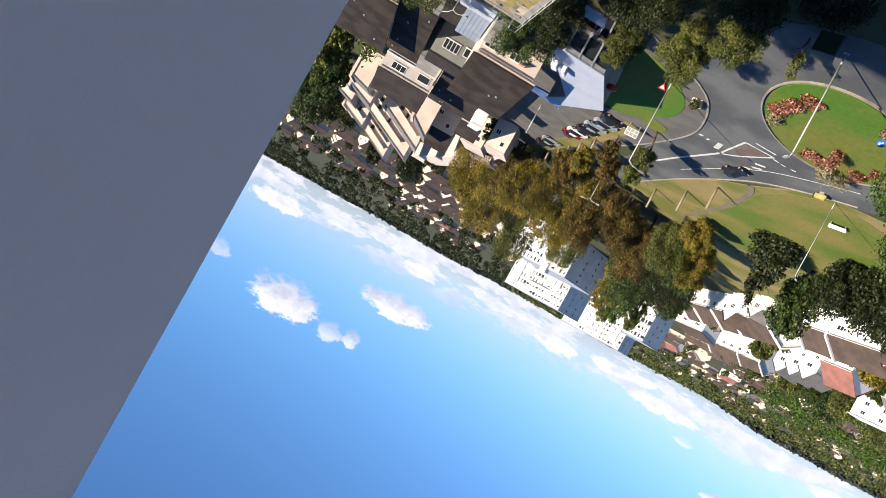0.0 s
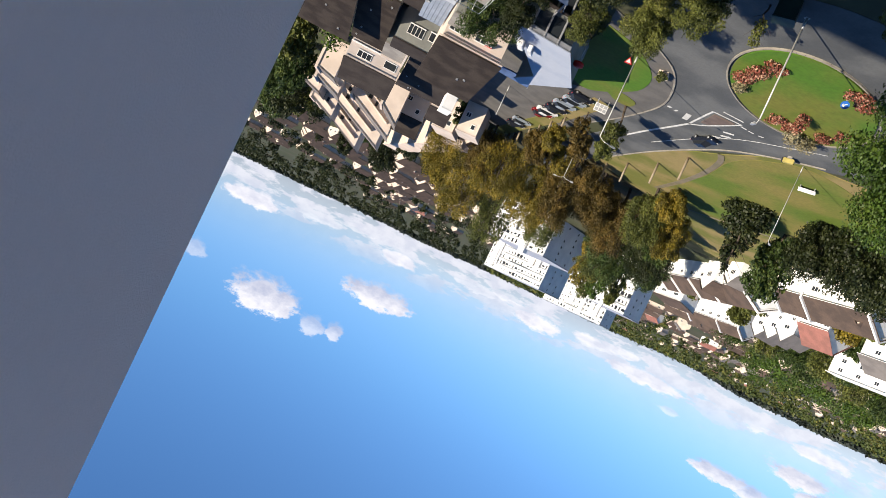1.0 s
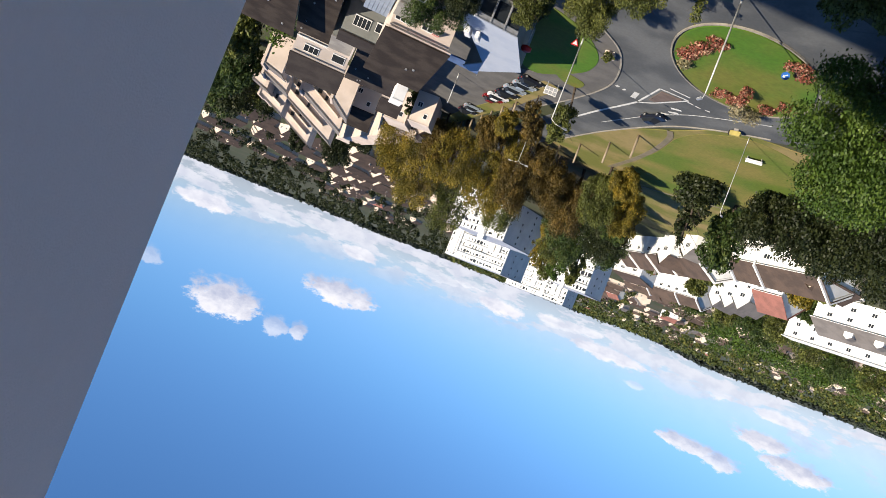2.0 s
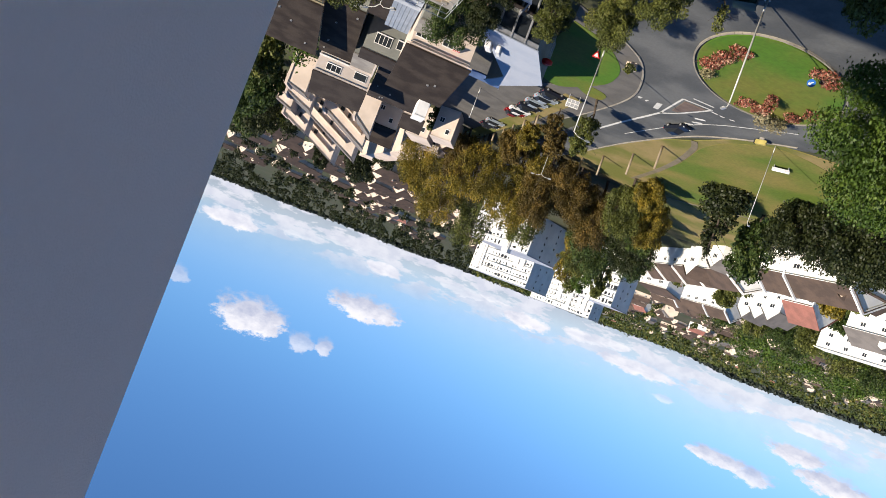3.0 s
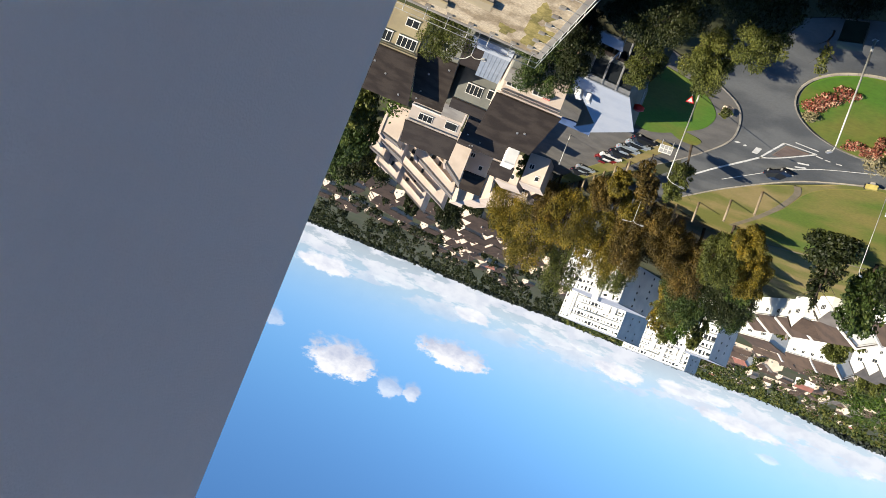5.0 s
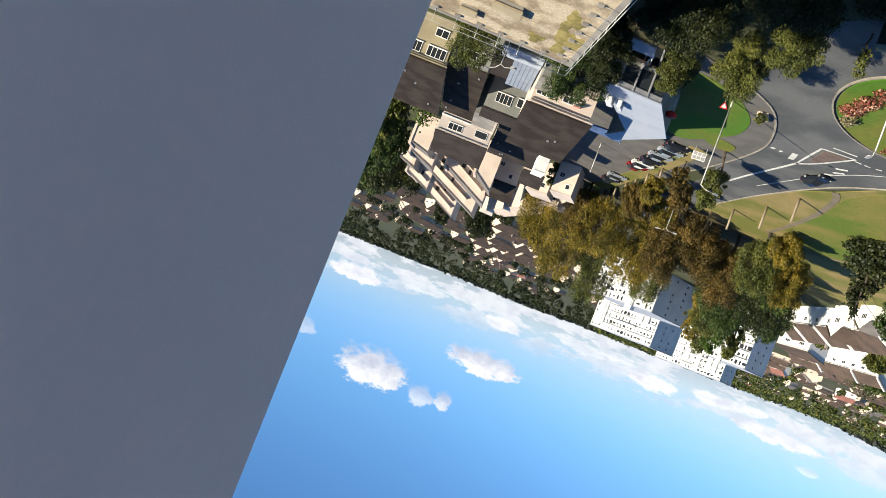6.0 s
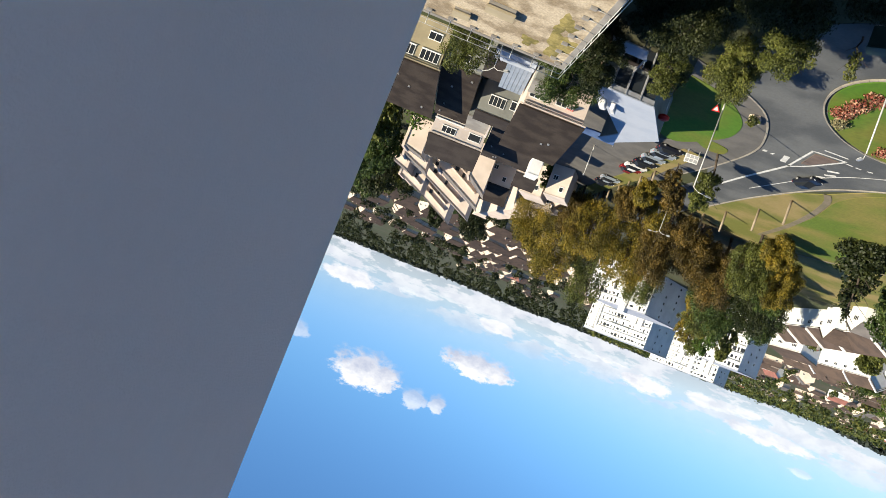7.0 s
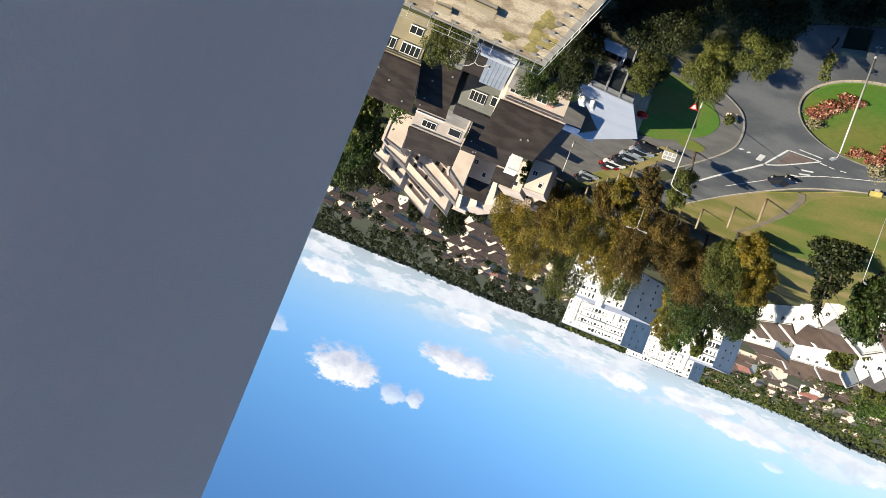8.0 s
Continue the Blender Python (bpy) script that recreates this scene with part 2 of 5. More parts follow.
M_WOOD = material("weathered_timber", (0.2312, 0.1871, 0.1321), 0.85, (0.1761, 0.1376, 0.0936), 0.8, 5, 9.0, 0.15)
M_BARK = material("bark", (0.055, 0.0413, 0.0303), 0.95, (0.0358, 0.0275, 0.022), 1.0, 5, 6.0, 0.25)
M_GLASS = material("window_glass", (0.02, 0.024, 0.03), 0.08, (0.025, 0.03, 0.036), 0.2, 3, 1.0, 0.1, spec=0.35)
M_BLACK = material("black_rubber", (0.02, 0.02, 0.02), 0.7)
M_RED = material("red_enamel", (0.44, 0.016, 0.016), 0.4)
M_SIGNWHITE = material("sign_white", (0.5504, 0.5504, 0.5504), 0.4)
M_SIGNBLUE = material("sign_blue", (0.0206, 0.1032, 0.3784), 0.4)
M_SIGNGREY = material("sign_grey", (0.2477, 0.2546, 0.2752), 0.5)
M_YELLOW = material("yellow_plastic", (0.3302, 0.2752, 0.0826), 0.6)
M_DARKGREEN = material("dark_green_metal", (0.0165, 0.0303, 0.0248), 0.5)
M_SAIL = material("blue_shade_cloth", (0.055, 0.0936, 0.1981), 0.8)
LEAF_GREEN = leaf_material("bright_green_leaves", (0.0113, 0.0282, 0.0041), (0.0435, 0.0794, 0.0092), (0.0947, 0.1331, 0.0205))
# dark green, lowered further so the colour carries shade on the near trees
LEAF_DARK = leaf_material("shade_darkened_green_leaves", (0.0084, 0.0144, 0.0048), (0.0192, 0.0264, 0.0072), (0.0372, 0.042, 0.0108))
LEAF_OLIVE = leaf_material("olive_leaves", (0.0162, 0.0215, 0.0061), (0.0793, 0.0927, 0.0188), (0.1814, 0.1814, 0.039))
LEAF_ORANGE = leaf_material("autumn_leaves", (0.0301, 0.0272, 0.0057), (0.1434, 0.1147, 0.0129), (0.3297, 0.215, 0.02))
LEAF_RUSSET = leaf_material("russet_leaves", (0.0215, 0.0164, 0.0057), (0.0823, 0.0583, 0.0126), (0.1835, 0.114, 0.0215))
LEAF_MID = leaf_material("mid_green_leaves", (0.0088, 0.0209, 0.0055), (0.0374, 0.0617, 0.0132), (0.0936, 0.1101, 0.0231))
LEAF_FAR = leaf_material("far_leaves", (0.007, 0.0141, 0.005), (0.0528, 0.0704, 0.0169), (0.2112, 0.176, 0.0422), 0.05, 0.25)
FLOWER_RED = leaf_material("red_flowers", (0.03, 0.06, 0.012), (0.24, 0.06, 0.045), (0.48, 0.33, 0.22), 0.9, 0.85)
LEAF_PALE = leaf_material("pale_plumes", (0.129, 0.1225, 0.0581), (0.2193, 0.1935, 0.1096), (0.3096, 0.2709, 0.1935))


# ---- building helpers ----
def part(name, bm, mat, parent=None, label=""):
    me = bpy.data.meshes.new(name)
    bm.to_mesh(me)
    bm.free()
    me.materials.append(mat)
    ob = new(name, me)
    ob.parent = parent
    if label:
        ob["label"] = label
    return ob


def shared(name, me, parent, m=None):
    ob = new(name, me)
    ob.parent = parent
    if m is not None:
        ob.matrix_basis = m
    return ob


def thing(name, m, label, category, group="", kind=""):
    ob = new(name)
    ob.matrix_world = m
    return tagged(ob, label, category, group, kind)


def box(bm, x0, y0, z0, x1, y1, z1, bevel=0.0):
    r = bmesh.ops.create_cube(bm, size=1.0)
    for v in r["verts"]:
        v.co = Vector(((x0 + x1) / 2 + v.co.x * (x1 - x0), (y0 + y1) / 2 + v.co.y * (y1 - y0), (z0 + z1) / 2 + v.co.z * (z1 - z0)))
    if bevel:
        edges = list({e for v in r["verts"] for e in v.link_edges})
        bmesh.ops.bevel(bm, geom=edges, offset=bevel, segments=2, affect="EDGES")
    return bm


def boxes(*items, bevel=0.0):
    bm = bmesh.new()
    for it in items:
        box(bm, *it, bevel=bevel)
    return bm


def tube(bm, a, b, r0, r1=None, n=8):
    """A tapered round bar from a to b."""
    a, b = Vector(a), Vector(b)
    r1 = r0 if r1 is None else r1
    q = (b - a).to_track_quat("Z", "Y")
    rings = []
    for c, r in ((a, r0), (b, r1)):
        rings.append([bm.verts.new(c + q @ Vector((r * math.cos(i * math.tau / n), r * math.sin(i * math.tau / n), 0))) for i in range(n)])
    for i in range(n):
        f = bm.faces.new((rings[0][i], rings[0][(i + 1) % n], rings[1][(i + 1) % n], rings[1][i]))
        f.smooth = True
    bm.faces.new(rings[0][::-1]), bm.faces.new(rings[1])
    return bm


def slab(points, z0, z1):
    """A flat sheet with thickness over an outline."""
    bm = bmesh.new()
    lo = [bm.verts.new((x, y, z0)) for x, y in points]
    hi = [bm.verts.new((x, y, z1)) for x, y in points]
    bm.faces.new(hi)
    n = len(points)
    for i in range(n):
        bm.faces.new((lo[i], lo[(i + 1) % n], hi[(i + 1) % n], hi[i]))
    bmesh.ops.recalc_face_normals(bm, faces=bm.faces)
    return bm


def ribbon(line, half, z0, z1):
    """A strip of even width along a line of points, smoothed."""
    pts = smooth_line(line)
    left, right = [], []
    for i, p in enumerate(pts):
        d = (Vector(pts[min(i + 1, len(pts) - 1)]) - Vector(pts[max(i - 1, 0)])).normalized()
        s = Vector((-d.y, d.x)) * half
        left.append(tuple(Vector(p) + s)), right.append(tuple(Vector(p) - s))
    bm = bmesh.new()
    a = [bm.verts.new((x, y, z1)) for x, y in left]
    b = [bm.verts.new((x, y, z1)) for x, y in right]
    c = [bm.verts.new((x, y, z0)) for x, y in left]
    d = [bm.verts.new((x, y, z0)) for x, y in right]
    for i in range(len(pts) - 1):
        bm.faces.new((a[i], b[i], b[i + 1], a[i + 1]))
        bm.faces.new((c[i], a[i], a[i + 1], c[i + 1]))
        bm.faces.new((b[i], d[i], d[i + 1], b[i + 1]))
    bmesh.ops.recalc_face_normals(bm, faces=bm.faces)
    return bm


def smooth_line(line, step=6):
    out = []
    for i in range(len(line) - 1):
        p0, p1, p2, p3 = (Vector(line[max(0, min(len(line) - 1, k))]) for k in (i - 1, i, i + 1, i + 2))
        for s in range(step):
            t = s / step
            out.append(0.5 * ((2 * p1) + (p2 - p0) * t + (2 * p0 - 5 * p1 + 4 * p2 - p3) * t * t + (3 * p1 - p0 - 3 * p2 + p3) * t ** 3))
    out.append(Vector(line[-1]))
    return [(p.x, p.y) for p in out]


def oval(cx, cy, a, b, axis, n=64):
    """An ellipse whose long half-axis a points along the bearing axis."""
    ux, uy = math.sin(radians(axis)), math.cos(radians(axis))
    return [(cx + a * math.cos(t) * ux + b * math.sin(t) * uy, cy + a * math.cos(t) * uy - b * math.sin(t) * ux)
            for t in (i * math.tau / n for i in range(n))]


def polar(bearing, distance):
    return distance * math.sin(radians(bearing)), distance * math.cos(radians(bearing))


# ---- foliage ----
def leaf_cloud(lobes, count, size, flat=0.0, seed=1, hang=0.0):
    """Vertices and faces of many small leaf clumps on and in a set of lobes (x, y, z, rx, ry, rz)."""
    rng = np.random.default_rng(seed)
    lobes = np.array(lobes, float)
    weight = (lobes[:, 3] * lobes[:, 4] + lobes[:, 4] * lobes[:, 5] + lobes[:, 3] * lobes[:, 5])
    which = rng.choice(len(lobes), count, p=weight / weight.sum())
    d = rng.normal(size=(count, 3))
    d /= np.linalg.norm(d, axis=1)[:, None]
    radius = 1.06 - 0.55 * rng.random(count) ** 1.5
    radius += (rng.random(count) < 0.22) * rng.random(count) * 0.38
    centre = lobes[which, :3] + d * lobes[which, 3:] * radius[:, None]
    normal = d + rng.normal(size=(count, 3)) * 0.7
    normal[:, 2] += 0.35
    normal /= np.linalg.norm(normal, axis=1)[:, None]
    side = np.cross(normal, rng.normal(size=(count, 3)))
    side /= np.linalg.norm(side, axis=1)[:, None]
    up = np.cross(normal, side)
    if hang:
        up = up * (1 - hang) + np.array([0, 0, -1.0]) * hang
    s = size * (0.6 + 0.8 * rng.random(count))[:, None]
    quad = np.stack([centre - side * s * 0.55, centre - up * s * 0.8 + normal * s * 0.2, centre + side * s * 0.55, centre + up * s * 0.8 + normal * s * 0.1], 1)
    verts = quad.reshape(-1, 3)
    faces = np.arange(count * 4).reshape(-1, 4)
    return verts, faces


def quads(name, verts, faces, mat):
    me = bpy.data.meshes.new(name)
    nv, nf = len(verts), len(faces)
    me.vertices.add(nv)
    me.vertices.foreach_set("co", np.asarray(verts, dtype=np.float32).ravel())
    me.loops.add(nf * 4)
    me.loops.foreach_set("vertex_index", np.asarray(faces, dtype=np.int32).ravel())
    me.polygons.add(nf)
    me.polygons.foreach_set("loop_start", np.arange(0, nf * 4, 4, dtype=np.int32))
    me.update(calc_edges=True)
    me.materials.append(mat)
    return me


def trunk_mesh(name, height, radius, limbs, seed):
    rng = random.Random(seed)
    bm = bmesh.new()
    p, r = Vector((0, 0, -0.2)), radius
    steps = 5
    for i in range(steps):
        q = p + Vector((rng.uniform(-0.25, 0.25), rng.uniform(-0.25, 0.25), height / steps))
        tube(bm, p, q, r, r * 0.82, 9)
        p, r = q, r * 0.82
        if i >= 1:
            for k in range(limbs):
                a = rng.uniform(0, math.tau)
                L = height * rng.uniform(0.3, 0.5)
                e = p + Vector((math.cos(a) * L * 0.75, math.sin(a) * L * 0.75, L * 0.65))
                tube(bm, p, e, r * 0.5, r * 0.15, 6)
    me = bpy.data.meshes.new(name)
    bm.to_mesh(me)
    bm.free()
    me.materials.append(M_BARK)
    return me


def tree(x, y, height, spread, mat, label, seed, leaves=2600, size=0.75, bare=0.22, kind="round", group="", squash=1.0):
    """A broad-leaved or conical tree: a tapered trunk with limbs, and a crown of many leaf clumps."""
    rng = random.Random(seed)
    t = thing("tree", pose(x, y, 0, 0, 0, rng.uniform(0, 360)), label, "tree", group)
    shared("trunk", trunk_mesh("trunk", height * (0.72 if kind != "cone" else 0.9), 0.024 * height, 2, seed), t)
    lobes = []
    low = height * bare
    if kind == "cone":
        for i in range(16):
            f = i / 15
            rad = spread * (1 - f) ** 0.85 + 0.25
            for k in range(max(2, int(5 * (1 - f)))):
                a = rng.uniform(0, math.tau)
                lobes.append((math.cos(a) * rad * 0.6, math.sin(a) * rad * 0.6, low + (height - low) * f, rad * 0.6, rad * 0.6, height * 0.05))
    else:
        n = 40 if kind == "round" else 74
        mid = (low + height) / 2
        for i in range(n):
            z = low + (height - low) * (0.12 + 0.84 * (i + 0.5) / n)
            f = (z - mid) / (height - low) * 2
            rad = spread * math.sqrt(max(0.08, 1 - (f * 0.92) ** 2)) * squash
            a = i * 2.399 + rng.uniform(-0.5, 0.5)
            o = rad * rng.uniform(0.25, 0.86)
            s = spread * rng.uniform(0.16, 0.36)
            tall = rng.uniform(1.0, 1.7) if kind == "tall" else rng.uniform(0.7, 1.0)
            s *= 0.66 if kind == "tall" else 0.95
            lobes.append((math.cos(a) * o, math.sin(a) * o, z - s * 0.3, s, s, s * tall))
    v, f = leaf_cloud(lobes, leaves, size, seed=seed, hang=0.45 if kind != "cone" else 0.2)
    shared("crown", quads("crown", v, f, mat), t)
    return t


def bush(name, x, y, z, r, h, mat, label, category, seed, leaves=350, size=0.3):
    rng = random.Random(seed)
    lobes = [(rng.uniform(-r, r) * 0.6, rng.uniform(-r, r) * 0.6, h * rng.uniform(0.3, 0.6), r * 0.5, r * 0.5, h * 0.45) for _ in range(7)]
    v, f = leaf_cloud(lobes, leaves, size, seed=seed)
    ob = new(name, quads(name, v, f, mat))
    ob.location = (x, y, z)
    return tagged(ob, label, category)


# ---- ground, roads, park ----
def structure(name, bm, mat, label):
    return tagged(part(name, bm, mat), label, name.replace("_", " "), kind="structure")


structure("ground", slab(oval(0, 600, 4600, 4600, 0, 96), -0.5, 0.0), M_GROUND, "flat rough green and brown land reaching the horizon")
ROUND = (-33.0, 84.0)
structure("road_ring", slab(oval(*ROUND, 24, 19, -37), 0.0, 0.04), M_ROAD, "grey worn asphalt round the traffic island")
structure("road_north", ribbon([(-36, 100), (-31.5, 113), (-27.5, 128), (-23.5, 152), (-18, 200), (-8, 300), (0, 420)], 4.9, 0.0, 0.048),
          M_ROAD, "grey asphalt road leading away from the roundabout")
structure("road_west", ribbon([(-42, 93), (-58, 92), (-85, 96), (-140, 118), (-230, 175)], 5.0, 0.0, 0.052), M_ROAD, "grey asphalt road past the park")
structure("road_south", ribbon([(-34, 72), (-48, 62), (-70, 50), (-110, 36)], 6.0, 0.0, 0.056), M_ROAD, "shaded asphalt road below the tower")
structure("road_junction", slab([(-17, 86), (-22.0, 100), (-22.8, 110), (-20.3, 126), (-24, 142), (-35.2, 119), (-42.5, 106), (-34, 95)], 0.0, 0.044), M_ROAD, "grey asphalt where the road meets the roundabout")
structure("pavement_corner", slab(smooth_line([(-8, 83), (-14.5, 87.5), (-19.2, 93), (-22, 101.5), (-22.6, 110), (-20.2, 124), (-17, 137), (-14, 150), (-10, 150), (-12, 132), (-12, 115), (-9, 100)]), 0.0, 0.16),
          M_PATH, "grey concrete pavement round the street corner")
structure("lawn_corner", slab(smooth_line([(-8.5, 88), (-13.5, 91), (-17.5, 97), (-18.6, 102.5), (-17.6, 108), (-12.6, 116), (-8.5, 112), (-7.5, 98)]), 0.1, 0.22),
          M_GRASS, "mown green lawn on the shaded corner")
structure("verge", ribbon([(-16.2, 119), (-14.5, 128), (-12.5, 140), (-10.5, 150), (-7.0, 165), (-3, 185)], 1.8, 0.0, 0.2), M_DRY, "dry grass verge between car park and road")
structure("car_park", slab([(8, 128), (-12.5, 116.5), (-14.5, 121), (-13, 140), (-10, 152), (-5, 176), (6, 180), (10, 150)], 0.0, 0.09), M_PATH, "pale asphalt car park beside the shop")
structure("yard", slab([(1.4, 89.5), (-0.4, 91), (-3.4, 101), (-0.8, 106.4), (-2.2, 108), (-7, 117), (-4, 126), (8, 129), (4.0, 110)], 0.0, 0.1), M_PATH, "paved yard beside the shop")
structure("park_dry", slab(smooth_line([(-45.5, 103.5), (-41.5, 107.5), (-37.5, 117), (-34, 124), (-30.5, 137), (-27, 156), (-22.5, 190), (-18, 225), (-60, 230), (-100, 200), (-110, 160), (-80, 120), (-58, 101)]), 0.0, 0.15),
          M_DRY, "worn dry grass along the edge of the park")
structure("park_lawn", slab(smooth_line([(-44.5, 106), (-41, 112), (-40.0, 120), (-41.8, 133), (-42.8, 148), (-50, 162), (-62, 160), (-75, 150), (-80, 130), (-66, 112), (-54, 106), (-48, 104.8), (-44.5, 106)]), 0.1, 0.2),
          M_PARKGRASS, "green mown lawn in the park")
structure("leaf_litter", slab(smooth_line([(-25.6, 163), (-23.0, 180), (-19, 205), (-30, 222), (-56, 220), (-50, 188), (-42, 174), (-33, 168), (-25.6, 163)]), 0.1, 0.19), M_LITTER, "brown leaf litter and shaded earth under the park trees")
structure("park_path", ribbon([(-37.4, 117.0), (-39.2, 121.5), (-40.8, 132), (-41.6, 145), (-41.5, 162)], 0.55, 0.1, 0.225), M_FOOTPATH, "narrow worn footpath crossing the park")
structure("park_path_far", ribbon([(-46, 172), (-57, 165.5), (-66, 158), (-80, 150)], 0.5, 0.1, 0.225), M_FOOTPATH, "thin footpath at the far side of the park")

# the planted roundabout, with its rim of kerb stones
structure("roundabout_lawn", slab(oval(*ROUND, 12.6, 8.4, -37), 0.0, 0.26), M_GRASS, "bright green lawn of the oval roundabout")


def kerb_stones(name, line, label, length=1.0, wide=0.32, high=0.2, closed=False, limit=300):
    """A row of separate kerb stones along a line."""
    base = tagged(new(name), label, "kerb", kind="structure")
    bm = boxes((-length / 2 + 0.006, -wide / 2, 0, length / 2 - 0.006, wide / 2, high), bevel=0.015)
    me = bpy.data.meshes.new("kerb_stone")
    bm.to_mesh(me)
    bm.free()
    me.materials.append(M_KERB)
    pts = [Vector(p) for p in line] + ([Vector(line[0])] if closed else [])
    carry = 0.0
    for a, b in zip(pts, pts[1:]):
        seg = (b - a).length
        ang = math.degrees(math.atan2(b.y - a.y, b.x - a.x))
        while carry < seg:
            p = a.lerp(b, carry / seg)
            shared("kerb_stone", me, base, pose(p.x, p.y, 0, 0, 0, ang))
            carry += length
        carry -= seg
    return base


kerb_stones("kerb_roundabout", oval(*ROUND, 13.0, 8.8, -37), "pale worn kerb stones round the oval lawn", 0.9, 0.22, 0.28, True)
kerb_stones("kerb_corner", smooth_line([(-14.5, 87.3), (-19.3, 92.8), (-22.15, 101.5), (-22.75, 110), (-20.35, 124), (-17, 137)]), "grey kerb stones round the street corner", 1.0, 0.3, 0.22)
kerb_stones("kerb_park", smooth_line([(-47.0, 102.0), (-42.9, 105.7), (-39.4, 109.9), (-36.7, 114.4), (-34.4, 120.9), (-32.5, 127.7), (-30.2, 137.4), (-27.6, 152)]), "pale kerb stones along the park", 1.0, 0.26, 0.2)


def painted(name, line, half, label, dash=0.0, z=0.075):
    """Road paint: one line, or separate dashes."""
    pts = smooth_line(line)
    bm = bmesh.new()
    run = 0.0
    for a, b in zip(pts, pts[1:]):
        a, b = Vector(a), Vector(b)
        if not dash or int(run / dash) % 2 == 0:
            d = (b - a).normalized()
            s = Vector((-d.y, d.x)) * half
            vs = [bm.verts.new((*p, z)) for p in (a + s, b + s, b - s, a - s)]
            lo = [bm.verts.new((v.co.x, v.co.y, z - 0.02)) for v in vs]
            bm.faces.new(vs)
            for i in range(4):
                bm.faces.new((lo[i], lo[(i + 1) % 4], vs[(i + 1) % 4], vs[i]))
        run += (b - a).length
    bmesh.ops.recalc_face_normals(bm, faces=bm.faces)
    return structure(name, bm, M_PAINT, label)


painted("road_line_approach", [(-24.4, 132), (-25.8, 123.6), (-27.7, 114.2), (-28.6, 109.4)], 0.22, "white painted line leading to the splitter island")
painted("road_line_near", [(-28.5, 110), (-28.45, 105), (-28.45, 100.3)], 0.16, "white painted border of the splitter island")
painted("road_line_front", [(-28.45, 100.3), (-33.0, 100.3)], 0.16, "white painted border of the splitter island")
painted("road_line_edge", [(-28.6, 110), (-30.5, 106.9), (-33.0, 100.3)], 0.16, "white painted border of the splitter island")
painted("road_line_bar", [(-29.3, 98.6), (-32.6, 98.9)], 0.14, "short white painted line on the roundabout")
painted("road_line_dash", [(-33.2, 100.9), (-35.4, 101.3), (-37.4, 100.9)], 0.13, "white painted dashes beside the traffic island", 0.7)
painted("road_line_far", [(-28.6, 129), (-30.4, 121.7), (-32.5, 113.7), (-34.8, 107.9), (-36.9, 104.5), (-39.1, 102), (-42.4, 98.4), (-44.4, 96.5)], 0.08, "faint white painted edge line")
for ax, ay, bx, by in ((-32.9, 106.4, -34.3, 105.6), (-33.4, 108.5, -34.6, 107.4), (-32.9, 110.4, -34.0, 109.6)):
    painted("road_line_bars", [(ax, ay), (bx, by)], 0.28, "white painted bars across the lane")
painted("road_line_giveway", [(-26.9, 105.9), (-27.3, 108.9)], 0.42, "broad white painted give-way block")
painted("road_line_entry", [(-23.6, 106.6), (-25.5, 107.0)], 0.35, "worn white painted give-way dashes", 0.55)
structure("splitter_island", slab([(-29.0, 101.0), (-32.2, 101.0), (-30.1, 106.3), (-29.2, 106.6)], 0.04, 0.2), M_BRICKPAVE, "small triangular island of brown paving")
structure("lawn_strip", slab(smooth_line([(-15.2, 112.8), (-16.6, 110.4), (-19.0, 111.0), (-20.0, 112.4), (-19.6, 115.0), (-17.2, 114.9), (-15.2, 112.8)]), 0.1, 0.23), M_GRASS, "strip of mown grass beyond the footpath")


# ---- street furniture ----
def lamp_post(x, y, height, bearing, arm, label, both=False, r=0.1):
    t = thing("street_lamp", pose(x, y, 0, 0, 0, -bearing), label, "street lamp", "street lamps")
    bm = bmesh.new()
    tube(bm, (0, 0, 0), (0, 0, 1.2), r * 1.25, r * 1.1, 12)
    tube(bm, (0, 0, 1.2), (0, 0, height), r, r * 0.65, 12)
    part("pole", bm, M_POLE, t)
    part("base_plate", boxes((-0.25, -0.25, 0, 0.25, 0.25, 0.06), bevel=0.02), M_STEEL, t)
    for s in ((1, -1) if both else (1,)):
        bm = bmesh.new()
        tube(bm, (0, 0, height - 0.05), (0, s * arm * 0.4, height + 0.35), 0.05, 0.045)
        tube(bm, (0, s * arm * 0.4, height + 0.35), (0, s * arm, height + 0.42), 0.045, 0.04)
        part("arm", bm, M_POLE, t)
        h = part("lamp_head", boxes((-0.16, s * arm - 0.1, height + 0.34, 0.16, s * (arm + 0.75), height + 0.52), bevel=0.05), M_STEEL, t)
        part("lens", boxes((-0.11, s * arm + 0.02 * s, height + 0.30, 0.11, s * (arm + 0.6), height + 0.34)), M_SIGNWHITE, h)
    return t


lamp_post(-14.2, 93.4, 12.0, -75, 2.0, "tall pale steel street lamp on the corner pavement")
lamp_post(-23.1, 66.3, 10.6, 10, 0.35, "pale steel street lamp beside the roundabout")
lamp_post(-20.2, 155.4, 8.2, 75, 1.6, "double-armed street lamp among the autumn trees", True, 0.07)
lamp_post(-45.3, 104.3, 12.3, -40, 1.0, "slender street lamp on the edge of the park", r=0.06)
lamp_post(14.3, 84.0, 8.6, 50, 2.0, "double-armed street lamp behind the flats", True)
lamp_post(-0.7, 136.3, 5.6, 0, 0.5, "small lamp post standing in the car park")


